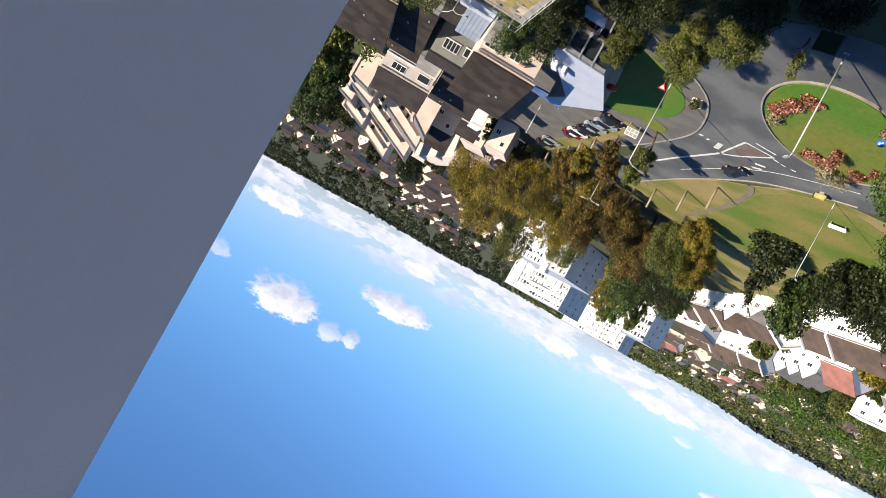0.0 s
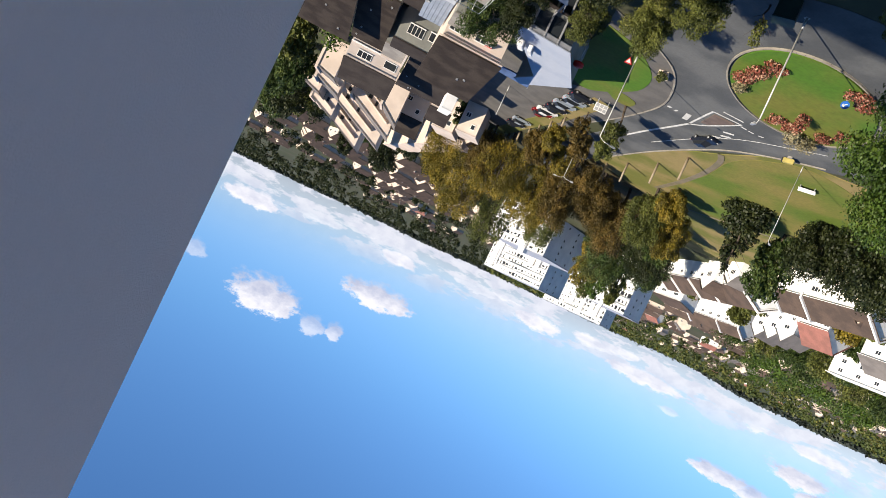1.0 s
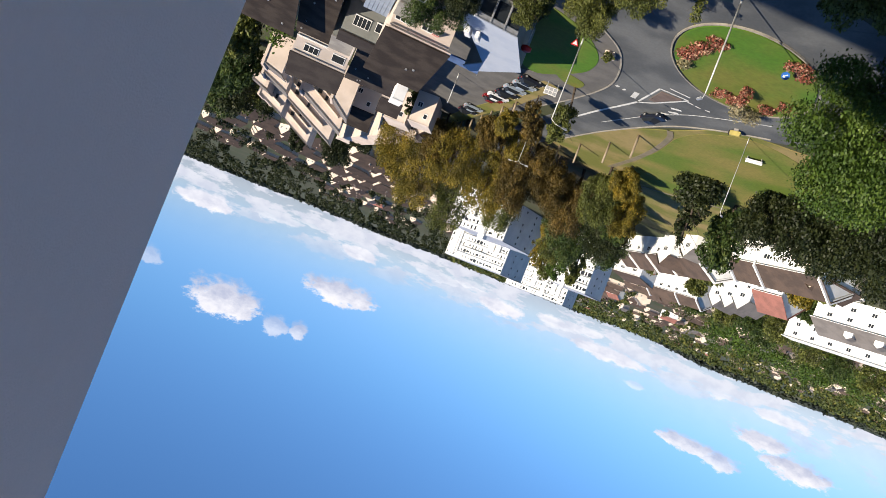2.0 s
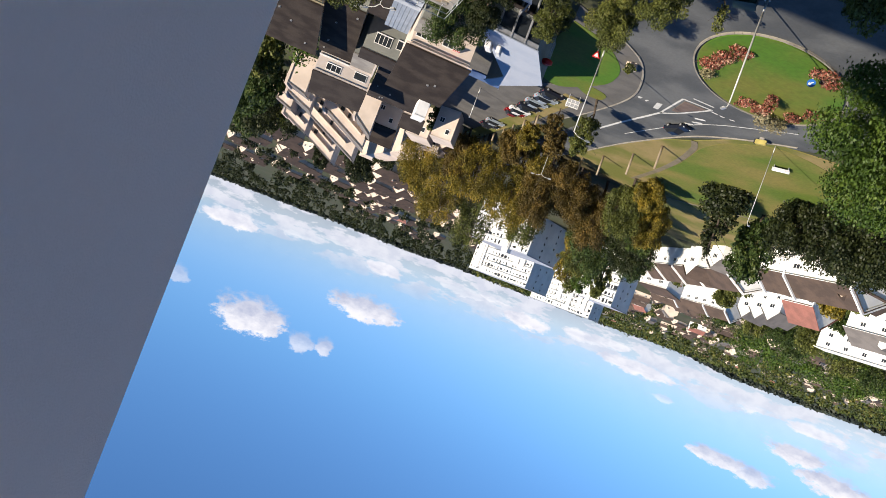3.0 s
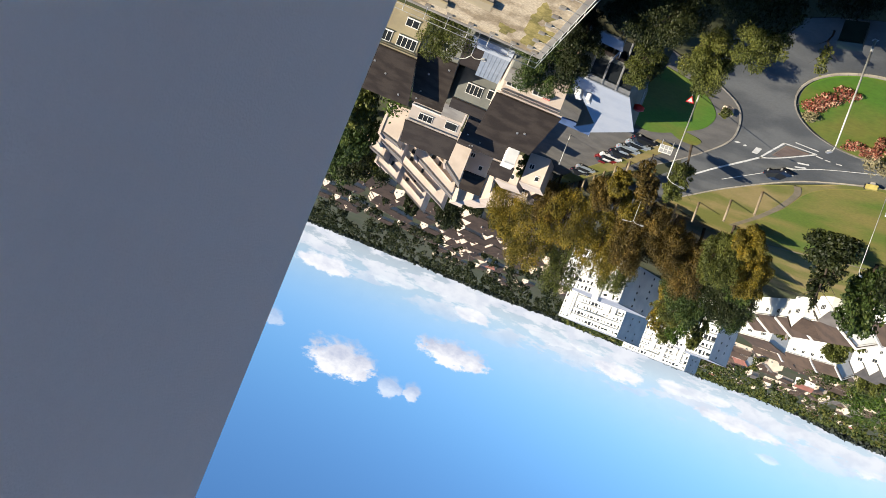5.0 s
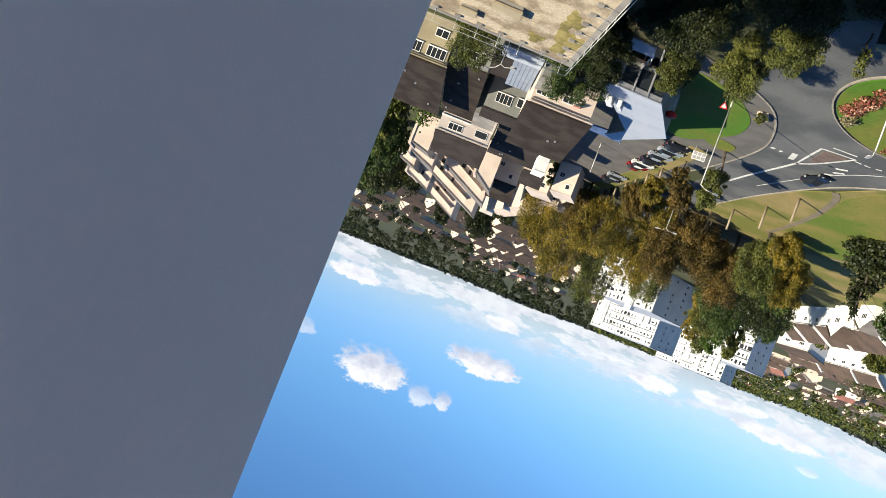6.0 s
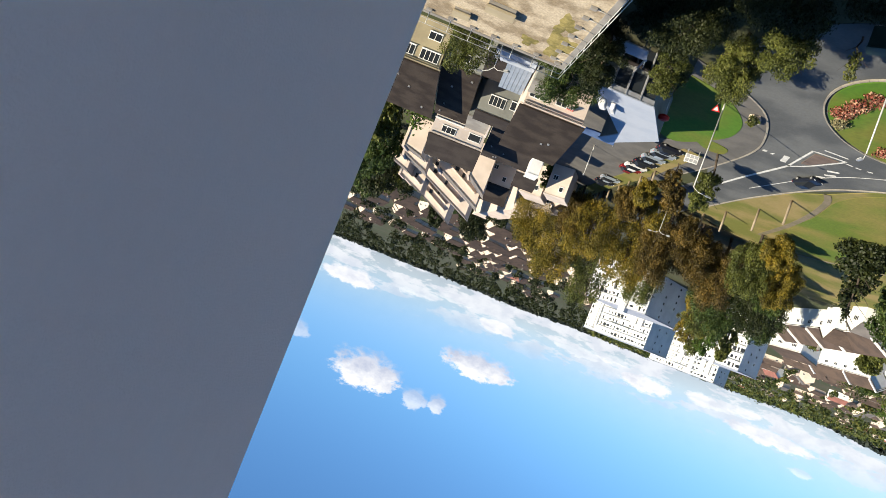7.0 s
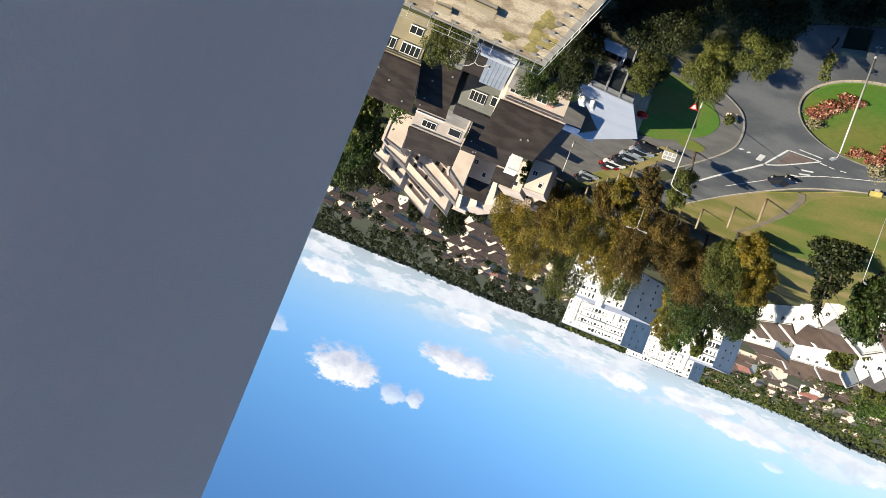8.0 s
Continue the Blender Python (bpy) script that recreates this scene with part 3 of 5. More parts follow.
def timber_pole(x, y, height):
    t = thing("timber_pole", pose(x, y, 0), "weathered upright timber pole in the dry grass", "post", "row of timber poles")
    bm = bmesh.new()
    tube(bm, (0, 0, 0), (0, 0, height), 0.24, 0.2, 10)
    part("shaft", bm, M_WOOD, t)
    bm = bmesh.new()
    tube(bm, (0, 0, height), (0, 0, height + 0.08), 0.26, 0.18, 10)
    part("cap", bm, M_WOOD, t)
    return t


for px, py in ((-35.5, 127.0), (-34.2, 140.2), (-31.0, 151.5), (-28.6, 161.0), (-25.6, 172.0), (-13.4, 139.0), (-11.9, 147), (-10.6, 155), (-9.4, 163), (-8.0, 171), (-6.2, 180)):
    timber_pole(px, py, 4.6 if px < -20 else 2.2)


def sign_post(x, y, height, bearing, label, face):
    t = thing("road_sign", pose(x, y, 0, 0, 0, -bearing), label, "road sign")
    bm = bmesh.new()
    tube(bm, (0, 0, 0), (0, 0, height), 0.04)
    part("post", bm, M_STEEL, t)
    if face == "triangle":
        for name, r, dy, mat in (("rim", 0.62, 0.0, M_RED), ("panel", 0.38, -0.03, M_SIGNWHITE)):
            bm = bmesh.new()
            c = [Vector((r * math.sin(k * math.tau / 3), dy, height - 0.35 - r * math.cos(k * math.tau / 3))) for k in range(3)]
            fr, bk = [bm.verts.new(p + Vector((0, -0.05, 0))) for p in c], [bm.verts.new(p + Vector((0, -0.02, 0))) for p in c]
            bm.faces.new(fr), bm.faces.new(bk[::-1])
            for k in range(3):
                bm.faces.new((fr[k], bk[k], bk[(k + 1) % 3], fr[(k + 1) % 3]))
            bmesh.ops.recalc_face_normals(bm, faces=bm.faces)
            part(name, bm, mat, t)
    else:
        bm = bmesh.new()
        tube(bm, (0, -0.05, height - 0.45), (0, -0.09, height - 0.45), 0.46, 0.46, 24)
        part("disc", bm, M_SIGNBLUE, t)
        bm = bmesh.new()
        box(bm, -0.05, -0.13, height - 0.7, 0.05, -0.1, height - 0.24)
        bmesh.ops.rotate(bm, verts=bm.verts, cent=(0, -0.1, height - 0.45), matrix=Matrix.Rotation(radians(-135), 3, "Y"))
        box(bm, -0.24, -0.13, height - 0.72, 0.04, -0.1, height - 0.63)
        box(bm, -0.25, -0.13, height - 0.72, -0.16, -0.1, height - 0.44)
        bmesh.ops.rotate(bm, verts=bm.verts, cent=(0, -0.1, height - 0.45), matrix=Matrix.Rotation(radians(192), 3, "Y"))
        part("arrow", bm, M_SIGNWHITE, t)
    return t


sign_post(-12.9, 90.0, 2.9, 180 + 172, "red and white give-way triangle on a steel post", "triangle")
sign_post(-34.2, 75.8, 2.2, 180 + 156, "round blue arrow sign on the roundabout", "disc")


def notice_board(x, y, bearing):
    t = thing("notice_board", pose(x, y, 0, 0, 0, -bearing), "white notice board with dark panels on two posts", "sign")
    part("panel", boxes((-1.1, -0.05, 1.0, 1.1, 0.05, 2.4), bevel=0.02), M_SIGNWHITE, t)
    for sx in (-0.9, 0.9):
        part("post", boxes((sx - 0.07, 0.05, 0, sx + 0.07, 0.19, 2.5)), M_STEEL, t)
    for i in range(3):
        for j in range(2):
            part("print", boxes((-0.98 + i * 0.68, -0.07, 1.1 + j * 0.66, -0.42 + i * 0.68, -0.052, 1.62 + j * 0.66)), M_SIGNGREY, t, "grey block of unreadable print")
    return t


notice_board(-16.0, 117.6, -8)


def marker_post(x, y):
    t = thing("marker_box", pose(x, y, 0, 0, 0, 35), "yellow roadside box on a short pedestal by the kerb", "roadside box")
    part("pedestal", boxes((-0.35, -0.25, 0, 0.35, 0.25, 0.4), bevel=0.03), M_CONCRETE, t)
    part("box", boxes((-0.8, -0.32, 0.4, 0.8, 0.32, 1.1), bevel=0.06), M_YELLOW, t)
    part("end_cap", boxes((0.8, -0.3, 0.43, 1.0, 0.3, 1.07), bevel=0.03), M_BLACK, t)
    return t


marker_post(-42.6, 103.4)


def park_table(x, y):
    t = thing("park_bench", pose(x, y, 0.2, 0, 0, 30), "white double park bench on the lawn", "bench")
    for dy in (-0.5, 0.5):
        part("plank", boxes((-1.35, dy - 0.38, 0.44, 1.35, dy + 0.38, 0.52), bevel=0.02), M_SIGNWHITE, t)
    part("backrest", boxes((-1.35, -0.05, 0.5, 1.35, 0.05, 0.85), bevel=0.02), M_SIGNWHITE, t)
    for lx in (-1.1, 1.1):
        part("leg", boxes((lx - 0.06, -0.8, 0, lx + 0.06, 0.8, 0.44)), M_STEEL, t)
    return t


park_table(-51.2, 112.8)


def planter(x, y):
    t = thing("planter", pose(x, y, 0.16, 0, 0, 20), "pale concrete planter tub with a low green shrub", "planter")
    part("tub", boxes((-0.7, -0.7, 0, 0.7, 0.7, 0.75), bevel=0.06), M_CREAM, t)
    v, f = leaf_cloud([(0, -0.6, 0.7, 0.7, 0.7, 0.4), (0.3, 0.2, 0.9, 0.6, 0.6, 0.35)], 220, 0.25, seed=5)
    shared("shrub", quads("shrub", v, f, LEAF_OLIVE), t)
    return t


planter(-18.6, 94.6)


def litter_bin(x, y):
    t = thing("utility_cabinet", pose(x, y, 0, 0, 0, 25), "dark green roadside cabinet in the shade", "cabinet")
    part("body", boxes((-1.0, -0.7, 0.1, 1.0, 0.7, 2.1), bevel=0.05), M_DARKGREEN, t)
    part("lid", boxes((-1.06, -0.76, 2.1, 1.06, 0.76, 2.2), bevel=0.03), M_DARKGREEN, t)
    part("plinth", boxes((-0.95, -0.65, 0, 0.95, 0.65, 0.1)), M_CONCRETE, t)
    return t


litter_bin(-20.6, 64.6)

# flower beds on the roundabout
for i, (fx, fy, fr, fh, mt, lb) in enumerate((
        (-25.2, 80.6, 1.8, 0.9, FLOWER_RED, "bed of red flowers on the roundabout"), (-25.4, 83.6, 1.6, 0.9, FLOWER_RED, "bed of red flowers on the roundabout"),
        (-26.2, 78.2, 1.5, 0.8, FLOWER_RED, "bed of red flowers on the roundabout"), (-26.0, 86.4, 1.3, 1.0, LEAF_PALE, "clump of pale feathery plumes"),
        (-33.6, 91.6, 1.5, 0.8, FLOWER_RED, "low red flowers along the far rim"), (-35.6, 91.9, 1.4, 0.8, FLOWER_RED, "low red flowers along the far rim"),
        (-37.6, 92.6, 1.7, 2.4, LEAF_PALE, "tall pale feathery grass clump"), (-39.4, 93.4, 1.7, 2.0, LEAF_PALE, "tall pale feathery grass clump"),
        (-39.8, 90.4, 1.4, 0.9, FLOWER_RED, "low red flowers along the far rim"), (-35.0, 75.3, 1.7, 0.9, FLOWER_RED, "bed of red flowers by the blue sign"),
        (-36.8, 77.0, 1.3, 0.8, FLOWER_RED, "bed of red flowers by the blue sign"), (-35.0, 86.6, 0.9, 2.6, FLOWER_RED, "tall spike of red leaves on the lawn"),
        (-41.0, 87.2, 1.4, 0.9, FLOWER_RED, "low red flowers along the far rim"))):
    bush("flower_bed", fx, fy, 0.25, fr, fh, mt, lb, "flowers", 40 + i, 700, 0.17)["kind"] = "stuff"


# ---- buildings ----
def window(parent, x, y, z, w, h, panes=2, out=-1, axis="y", frame_mat=None):
    """A window on a wall that faces along axis in the direction out: a frame with bars and set-back panes."""
    frame_mat = frame_mat or M_WHITE
    b = 0.09
    bars = [(-w / 2, -h / 2, w / 2, -h / 2 + b), (-w / 2, h / 2 - b, w / 2, h / 2)]
    for i in range(panes + 1):
        u = -w / 2 + (w - b) * i / panes
        bars.append((u, -h / 2 + b, u + b, h / 2 - b))
    bm = bmesh.new()
    for u0, v0, u1, v1 in bars:
        if axis == "y":
            box(bm, u0, -0.06, v0, u1, 0.06, v1)
        else:
            box(bm, -0.06, u0, v0, 0.06, u1, v1)
    f = part("window", bm, frame_mat, parent)
    f.location = (x, y, z)
    g = boxes((-w / 2 + 0.03, -0.012, -h / 2 + 0.03, w / 2 - 0.03, 0.012, h / 2 - 0.03)) if axis == "y" else boxes((-0.012, -w / 2 + 0.03, -h / 2 + 0.03, 0.012, w / 2 - 0.03, h / 2 - 0.03))
    part("pane", g, M_GLASS, f)
    s = boxes((-w / 2 - 0.08, -0.14, -h / 2 - 0.07, w / 2 + 0.08, 0.05, -h / 2)) if axis == "y" else boxes((-0.14, -w / 2 - 0.08, -h / 2 - 0.07, 0.05, w / 2 + 0.08, -h / 2))
    part("sill", s, frame_mat, f)
    return f


def prism_roof(bm, x0, x1, y0, y1, z0, rise, ridge, over=0.45, thick=0.22):
    """Two (or one) thick roof slopes. ridge: 'x' along x, 'y' along y, 'far' one slope rising away, 'near' one falling away, 'left', 'right'."""
    X0, X1, Y0, Y1 = x0 - over, x1 + over, y0 - over, y1 + over

    def sheet(c):
        lo = [bm.verts.new(p) for p in c]
        hi = [bm.verts.new(Vector(p) + Vector((0, 0, thick))) for p in c]
        bm.faces.new(hi), bm.faces.new(lo[::-1])
        for i in range(4):
            bm.faces.new((lo[i], lo[(i + 1) % 4], hi[(i + 1) % 4], hi[i]))
    if ridge == "x":
        ym, k = (y0 + y1) / 2, rise / ((y1 - y0) / 2)
        sheet([(X0, Y0, z0 - over * k), (X1, Y0, z0 - over * k), (X1, ym, z0 + rise), (X0, ym, z0 + rise)])
        sheet([(X0, ym, z0 + rise), (X1, ym, z0 + rise), (X1, Y1, z0 - over * k), (X0, Y1, z0 - over * k)])
    elif ridge == "y":
        xm, k = (x0 + x1) / 2, rise / ((x1 - x0) / 2)
        sheet([(X0, Y0, z0 - over * k), (xm, Y0, z0 + rise), (xm, Y1, z0 + rise), (X0, Y1, z0 - over * k)])
        sheet([(xm, Y0, z0 + rise), (X1, Y0, z0 - over * k), (X1, Y1, z0 - over * k), (xm, Y1, z0 + rise)])
    elif ridge == "flat":
        sheet([(X0, Y0, z0), (X1, Y0, z0), (X1, Y1, z0), (X0, Y1, z0)])
    else:
        a, b = (0, rise) if ridge in ("far", "right") else (rise, 0)
        if ridge in ("far", "near"):
            sheet([(X0, Y0, z0 + a), (X1, Y0, z0 + a), (X1, Y1, z0 + b), (X0, Y1, z0 + b)])
        else:
            sheet([(X0, Y0, z0 + a), (X1, Y0, z0 + b), (X1, Y1, z0 + b), (X0, Y1, z0 + a)])
    bmesh.ops.recalc_face_normals(bm, faces=bm.faces)
    return bm


def wall_prism(bm, x0, x1, y0, y1, z0, rise, ridge, base=0.0):
    """Solid walls up to the underside of the roof."""
    def h(x, y):
        if ridge == "far":
            return z0 + rise * (y - y0) / (y1 - y0)
        if ridge == "near":
            return z0 + rise * (y1 - y) / (y1 - y0)
        if ridge == "right":
            return z0 + rise * (x - x0) / (x1 - x0)
        if ridge == "left":
            return z0 + rise * (x1 - x) / (x1 - x0)
        return z0
    c = [(x0, y0), (x1, y0), (x1, y1), (x0, y1)]
    lo = [bm.verts.new((x, y, base)) for x, y in c]
    hi = [bm.verts.new((x, y, h(x, y))) for x, y in c]
    for i in range(4):
        bm.faces.new((lo[i], lo[(i + 1) % 4], hi[(i + 1) % 4], hi[i]))
    bm.faces.new(lo[::-1])
    if ridge == "x":
        ym = (y0 + y1) / 2
        r0, r1 = bm.verts.new((x0, ym, z0 + rise)), bm.verts.new((x1, ym, z0 + rise))
        bm.faces.new((hi[1], hi[2], r1)), bm.faces.new((hi[3], hi[0], r0))
        bm.faces.new((hi[0], hi[1], r1, r0)), bm.faces.new((hi[2], hi[3], r0, r1))
    elif ridge == "y":
        xm = (x0 + x1) / 2
        r0, r1 = bm.verts.new((xm, y0, z0 + rise)), bm.verts.new((xm, y1, z0 + rise))
        bm.faces.new((hi[0], hi[1], r0)), bm.faces.new((hi[2], hi[3], r1))
        bm.faces.new((hi[1], hi[2], r1, r0)), bm.faces.new((hi[3], hi[0], r0, r1))
    else:
        bm.faces.new(hi)
    bmesh.ops.recalc_face_normals(bm, faces=bm.faces)
    return bm


def house(name, label, x, y, turn, w, d, h, rise, ridge, wall, roof, windows=(), sides=(), category="house", group="", chimney=None, over=0.45):
    """A building whose front (facing -y before turning) starts at y: windows (x, z, w, h, panes) on the front, sides (y, z, w, h, panes, -1 or 1) on the ends."""
    t = thing(name, pose(x, y, 0, 0, 0, turn), label, category, group)
    part("wall", wall_prism(bmesh.new(), -w / 2, w / 2, 0, d, h, rise, ridge), wall, t)
    part("roof", prism_roof(bmesh.new(), -w / 2, w / 2, 0, d, h, rise, ridge, over), roof, t)
    if ridge in ("x", "far") and over > 0.2:
        part("gutter", boxes((-w / 2 - over, -over - 0.14, h - 0.22, w / 2 + over, -over - 0.01, h - 0.08)), wall, t)
    for wx, wz, ww, wh, n in windows:
        window(t, wx, -0.05, wz, ww, wh, n)
    for wy, wz, ww, wh, n, s in sides:
        window(t, s * (w / 2 + 0.05), wy, wz, ww, wh, n, axis="x")
    if chimney:
        cx, cy, ch = chimney
        c = part("chimney", boxes((cx - 0.4, cy - 0.4, h - 0.2, cx + 0.4, cy + 0.4, h + rise + ch), bevel=0.03), M_CONCRETE, t)
        part("chimney_pot", boxes((cx - 0.2, cy - 0.2, h + rise + ch, cx + 0.2, cy + 0.2, h + rise + ch + 0.4), bevel=0.03), M_ROOFRED, c)
    return t


TURN = -9.0


def town(a, b):
    """From the street grid of the near houses to the plan."""
    c, s = math.cos(radians(TURN)), math.sin(radians(TURN))
    return a * c - b * s, a * s + b * c


def town_house(name, label, a0, a1, b0, b1, *args, **kw):
    x, y = town((a0 + a1) / 2, b0)
    return house(name, label, x, y, TURN, a1 - a0, b1 - b0, *args, **kw)


# the tower that the camera looks out of: slab block, side fin, balcony floor
tower = thing("apartment_tower", pose(0, 0, 0), "plain grey rendered apartment tower with a balcony fin", "building", kind="structure")
part("wall", boxes((-14, -16, 0, 70.5, -1.6, 70)), M_WALLGREY, tower)
part("side_fin", boxes((0.60, -1.6, 0, 0.85, 1.975, 70), bevel=0.006), M_WALLGREY, tower)
part("balcony_floor", boxes((-4, -1.6, 33.2, 0.6, 0.9, 33.4)), M_CONCRETE, tower)


M_ROOFTILE = material("brown_roof_tile", (0.0688, 0.0484, 0.0385), 0.85, (0.0468, 0.0341, 0.0286), 0.3, 6, 2.0, 0.22)
M_SHEET = material("blue_grey_sheet", (0.1872, 0.2232, 0.288), 0.6, (0.1512, 0.1836, 0.2376), 0.4, 5, 2.0, 0.1)

# near terrace, on the street grid
def roof_dots(t, w, d, h, rise, n, seed):
    """Small vents and patches that stand proud of a sheet roof rising away."""
    rng = random.Random(seed)
    for _ in range(n):
        x, y = rng.uniform(-w / 2 + 0.6, w / 2 - 0.6), rng.uniform(1, d - 1)
        z = h + rise * y / d + 0.2
        part("roof_vent", boxes((x - 0.16, y - 0.16, z - 0.05, x + 0.16, y + 0.16, z + 0.22), bevel=0.03), M_STEEL, t)


def roof_seams(t, w, d, h, rise, step, mat, over=0.45):
    """Standing seams along the fall of a roof that rises away."""
    k = rise / (d + 2 * over)
    n = int((w + 2 * over) / step)
    for i in range(1, n):
        x = -w / 2 - over + (w + 2 * over) * i / n
        bm = bmesh.new()
        tube(bm, (x, -over, h + 0.24), (x, d + over, h + 0.24 + rise), 0.035, 0.035, 4)
        part("seam", bm, mat, t)


h1 = town_house("terrace_house", "house with dark brown sheet roof and yellowish front", 8.7, 16.8, 102.2, 121.2, 7.0, 2.5, "far", M_YELLOWWALL, M_ROOFBROWN,
                windows=((-2.2, 5.3, 2.9, 1.6, 4), (1.6, 5.3, 2.9, 1.6, 4), (-2.0, 2.3, 2.0, 1.2, 2)))
roof_dots(h1, 8.1, 19, 7.0, 2.5, 3, 1)
h2 = town_house("terrace_house", "low house with dark sheet roof half in shade", 2.6, 8.6, 103, 129.5, 5.0, 1.5, "far", M_GREYWALL, M_ROOFBROWN,
                windows=((0, 3.4, 1.6, 1.2, 2),), over=0.1)
roof_dots(h2, 6.0, 26, 5.0, 1.5, 4, 2)
tr = town_house("lean_to", "flat grey terrace with a pale parapet", -1.8, 2.5, 120.5, 130.5, 6.8, 0.1, "flat", M_GREYWALL, M_CONCRETE, category="annex", over=0.05)
part("parapet", boxes((-2.2, -0.1, 6.9, -1.9, 10.1, 7.5), (-2.2, 9.8, 6.9, 2.2, 10.1, 7.4), bevel=0.03), M_PINK, tr)
town_house("grey_house", "grey weatherboard house with white window frames", -4.8, 1.5, 113.5, 118.5, 7.2, 0.3, "far", M_GREYWALL, M_ROOFDARK,
           windows=((0.4, 4.9, 2.7, 1.7, 4), (-2.3, 4.6, 1.0, 1.5, 1)), over=0.15)
h3 = town_house("shop_house", "wide building with brown sheet roof and cream front", -12.4, -4.2, 90.9, 108.4, 10.0, 2.0, "far", M_CREAM, M_ROOFBROWN,
                windows=((-0.6, 7.9, 1.6, 1.0, 2), (2.7, 8.0, 2.2, 1.2, 3)), chimney=(2.3, 11.0, -1.0))
roof_dots(h3, 8.2, 17.5, 10.0, 2.0, 2, 3)
aw = part("awning", boxes((-2.3, -0.7, 8.3, -1.3, -0.05, 8.4)), M_SIGNWHITE, h3, "red and white striped awning")
for i in range(4):
    part("stripe", boxes((-2.28 + i * 0.26, -0.72, 8.4, -2.14 + i * 0.26, -0.05, 8.43)), M_RED, aw)
part("cornice", boxes((-4.15, -0.3, 9.3, 4.15, -0.02, 9.5), bevel=0.03), M_CREAM, h3)
h4 = town_house("pale_house", "pale plastered house with dark roof and three-pane window", -1.8, 8.4, 134, 144, 9.6, 2.4, "far", M_PINK, M_ROOFDARK,
                windows=((1.9, 8.0, 2.8, 1.3, 3), (-3.2, 7.6, 2.4, 1.4, 1)), over=0.25)
part("band", boxes((-5.2, -0.28, 6.3, 5.2, -0.02, 6.5)), M_WHITE, h4)
town_house("lean_to", "small dark-roofed lean-to behind the terrace", 12.6, 17.0, 127, 132, 6.4, 0.8, "far", M_GREYWALL, M_ROOFDARK, category="annex")
h5 = town_house("terrace_house", "low house with very dark sheet roof behind the shop", -13.2, -2.6, 124.5, 153.5, 4.6, 1.6, "far", M_CREAM, M_ROOFDARK, over=0.2)
roof_dots(h5, 10.6, 29, 4.6, 1.6, 5, 5)
town_house("lean_to", "low grey flat-roofed lean-to in front of the shop", -6.4, -4.2, 85.2, 90.4, 8.0, 0.2, "flat", M_GREYWALL, M_CONCRETE, category="annex", over=0.1)
h6 = town_house("lean_to", "low annex with blue-grey corrugated sheet roof", -3.9, -0.5, 92, 103, 4.6, 0.6, "far", M_GREYWALL, M_SHEET, category="annex", over=0.1)
roof_seams(h6, 3.4, 11, 4.6, 0.6, 0.55, M_SHEET, 0.1)
town_house("lean_to", "low annex with a dark flat roof", -0.4, 2.3, 93, 103, 4.3, 0.3, "far", M_GREYWALL, M_ROOFDARK, category="annex", over=0.1)
town_house("lean_to", "narrow pale-roofed shed by the railing", -3.9, 1.6, 88.4, 91.4, 4.9, 0.3, "far", M_GREYWALL, M_ROOFPALE, category="annex", over=0.1)
town_house("white_annex", "small white annex at the end of the terrace", -14.4, -12.2, 138.5, 143.5, 9.0, 0.2, "flat", M_WHITE, M_WHITE, category="annex", over=0.1)

# flats with a gravel roof
flats = thing("block_of_flats", pose(5.4, 71, 0, 0, 0, -12), "three-storey block with mossy gravel roof and steel railing", "building")
part("wall", boxes((0.15, -24, 0, 34, -0.15, 10.2)), M_GREYWALL, flats)
rf = part("roof", boxes((0, -24.2, 10.2, 34, 0, 10.5), bevel=0.03), M_GRAVEL, flats)
part("roof_edge", boxes((-0.06, -24.2, 10.28, 0.5, 0.06, 10.6), (0.5, -0.5, 10.28, 34, 0.06, 10.6), bevel=0.02), M_CONCRETE, flats)
mv = bmesh.new()
for cx, cy, a, b, s in ((1.9, -5.4, 1.3, 3.2, 10), (2.5, -10.5, 0.9, 2.0, 30), (4.6, -3.6, 0.8, 1.2, 60)):
    ring = []
    for i in range(26):
        t = i * math.tau / 26
        r = 1 + 0.28 * math.sin(3 * t + s) + 0.15 * math.sin(7 * t + s * 2)
        ring.append((cx + a * r * math.cos(t), cy + b * r * math.sin(t)))
    lo = [mv.verts.new((x, y, 10.5)) for x, y in ring]
    mid = mv.verts.new((cx, cy, 10.58))
    for i in range(26):
        mv.faces.new((lo[i], lo[(i + 1) % 26], mid))
part("moss", mv, M_MOSS, flats, "yellowish moss on the gravel")
rail = tagged(new("roof_railing"), "pale steel railing with concrete foot blocks on the gravel roof", "railing")
rail.matrix_world = pose(5.4, 71, 10.5, 0, 0, -12)
for zz in (0.55, 1.1):
    bm = bmesh.new()
    tube(bm, (0.1, 0.2, zz), (30, 0.2, zz), 0.035)
    part("rail", bm, M_POLE, rail)
    bm = bmesh.new()
    tube(bm, (0.1, 0.2, zz), (0.1, -22, zz), 0.035)
    part("rail", bm, M_POLE, rail)


def stay(x, y, dx, dy):
    bm = bmesh.new()
    tube(bm, (x, y, 0.02), (x, y, 1.1), 0.035)
    tube(bm, (x, y, 0.12), (x + dx * 1.5, y + dy * 1.5, 0.12), 0.03)
    p = part("post", bm, M_POLE, rail)
    part("foot_block", boxes((x + dx * 1.5 - 0.3, y + dy * 1.5 - 0.22, 0.0, x + dx * 1.5 + 0.3, y + dy * 1.5 + 0.22, 0.24), bevel=0.03), M_CONCRETE, p)


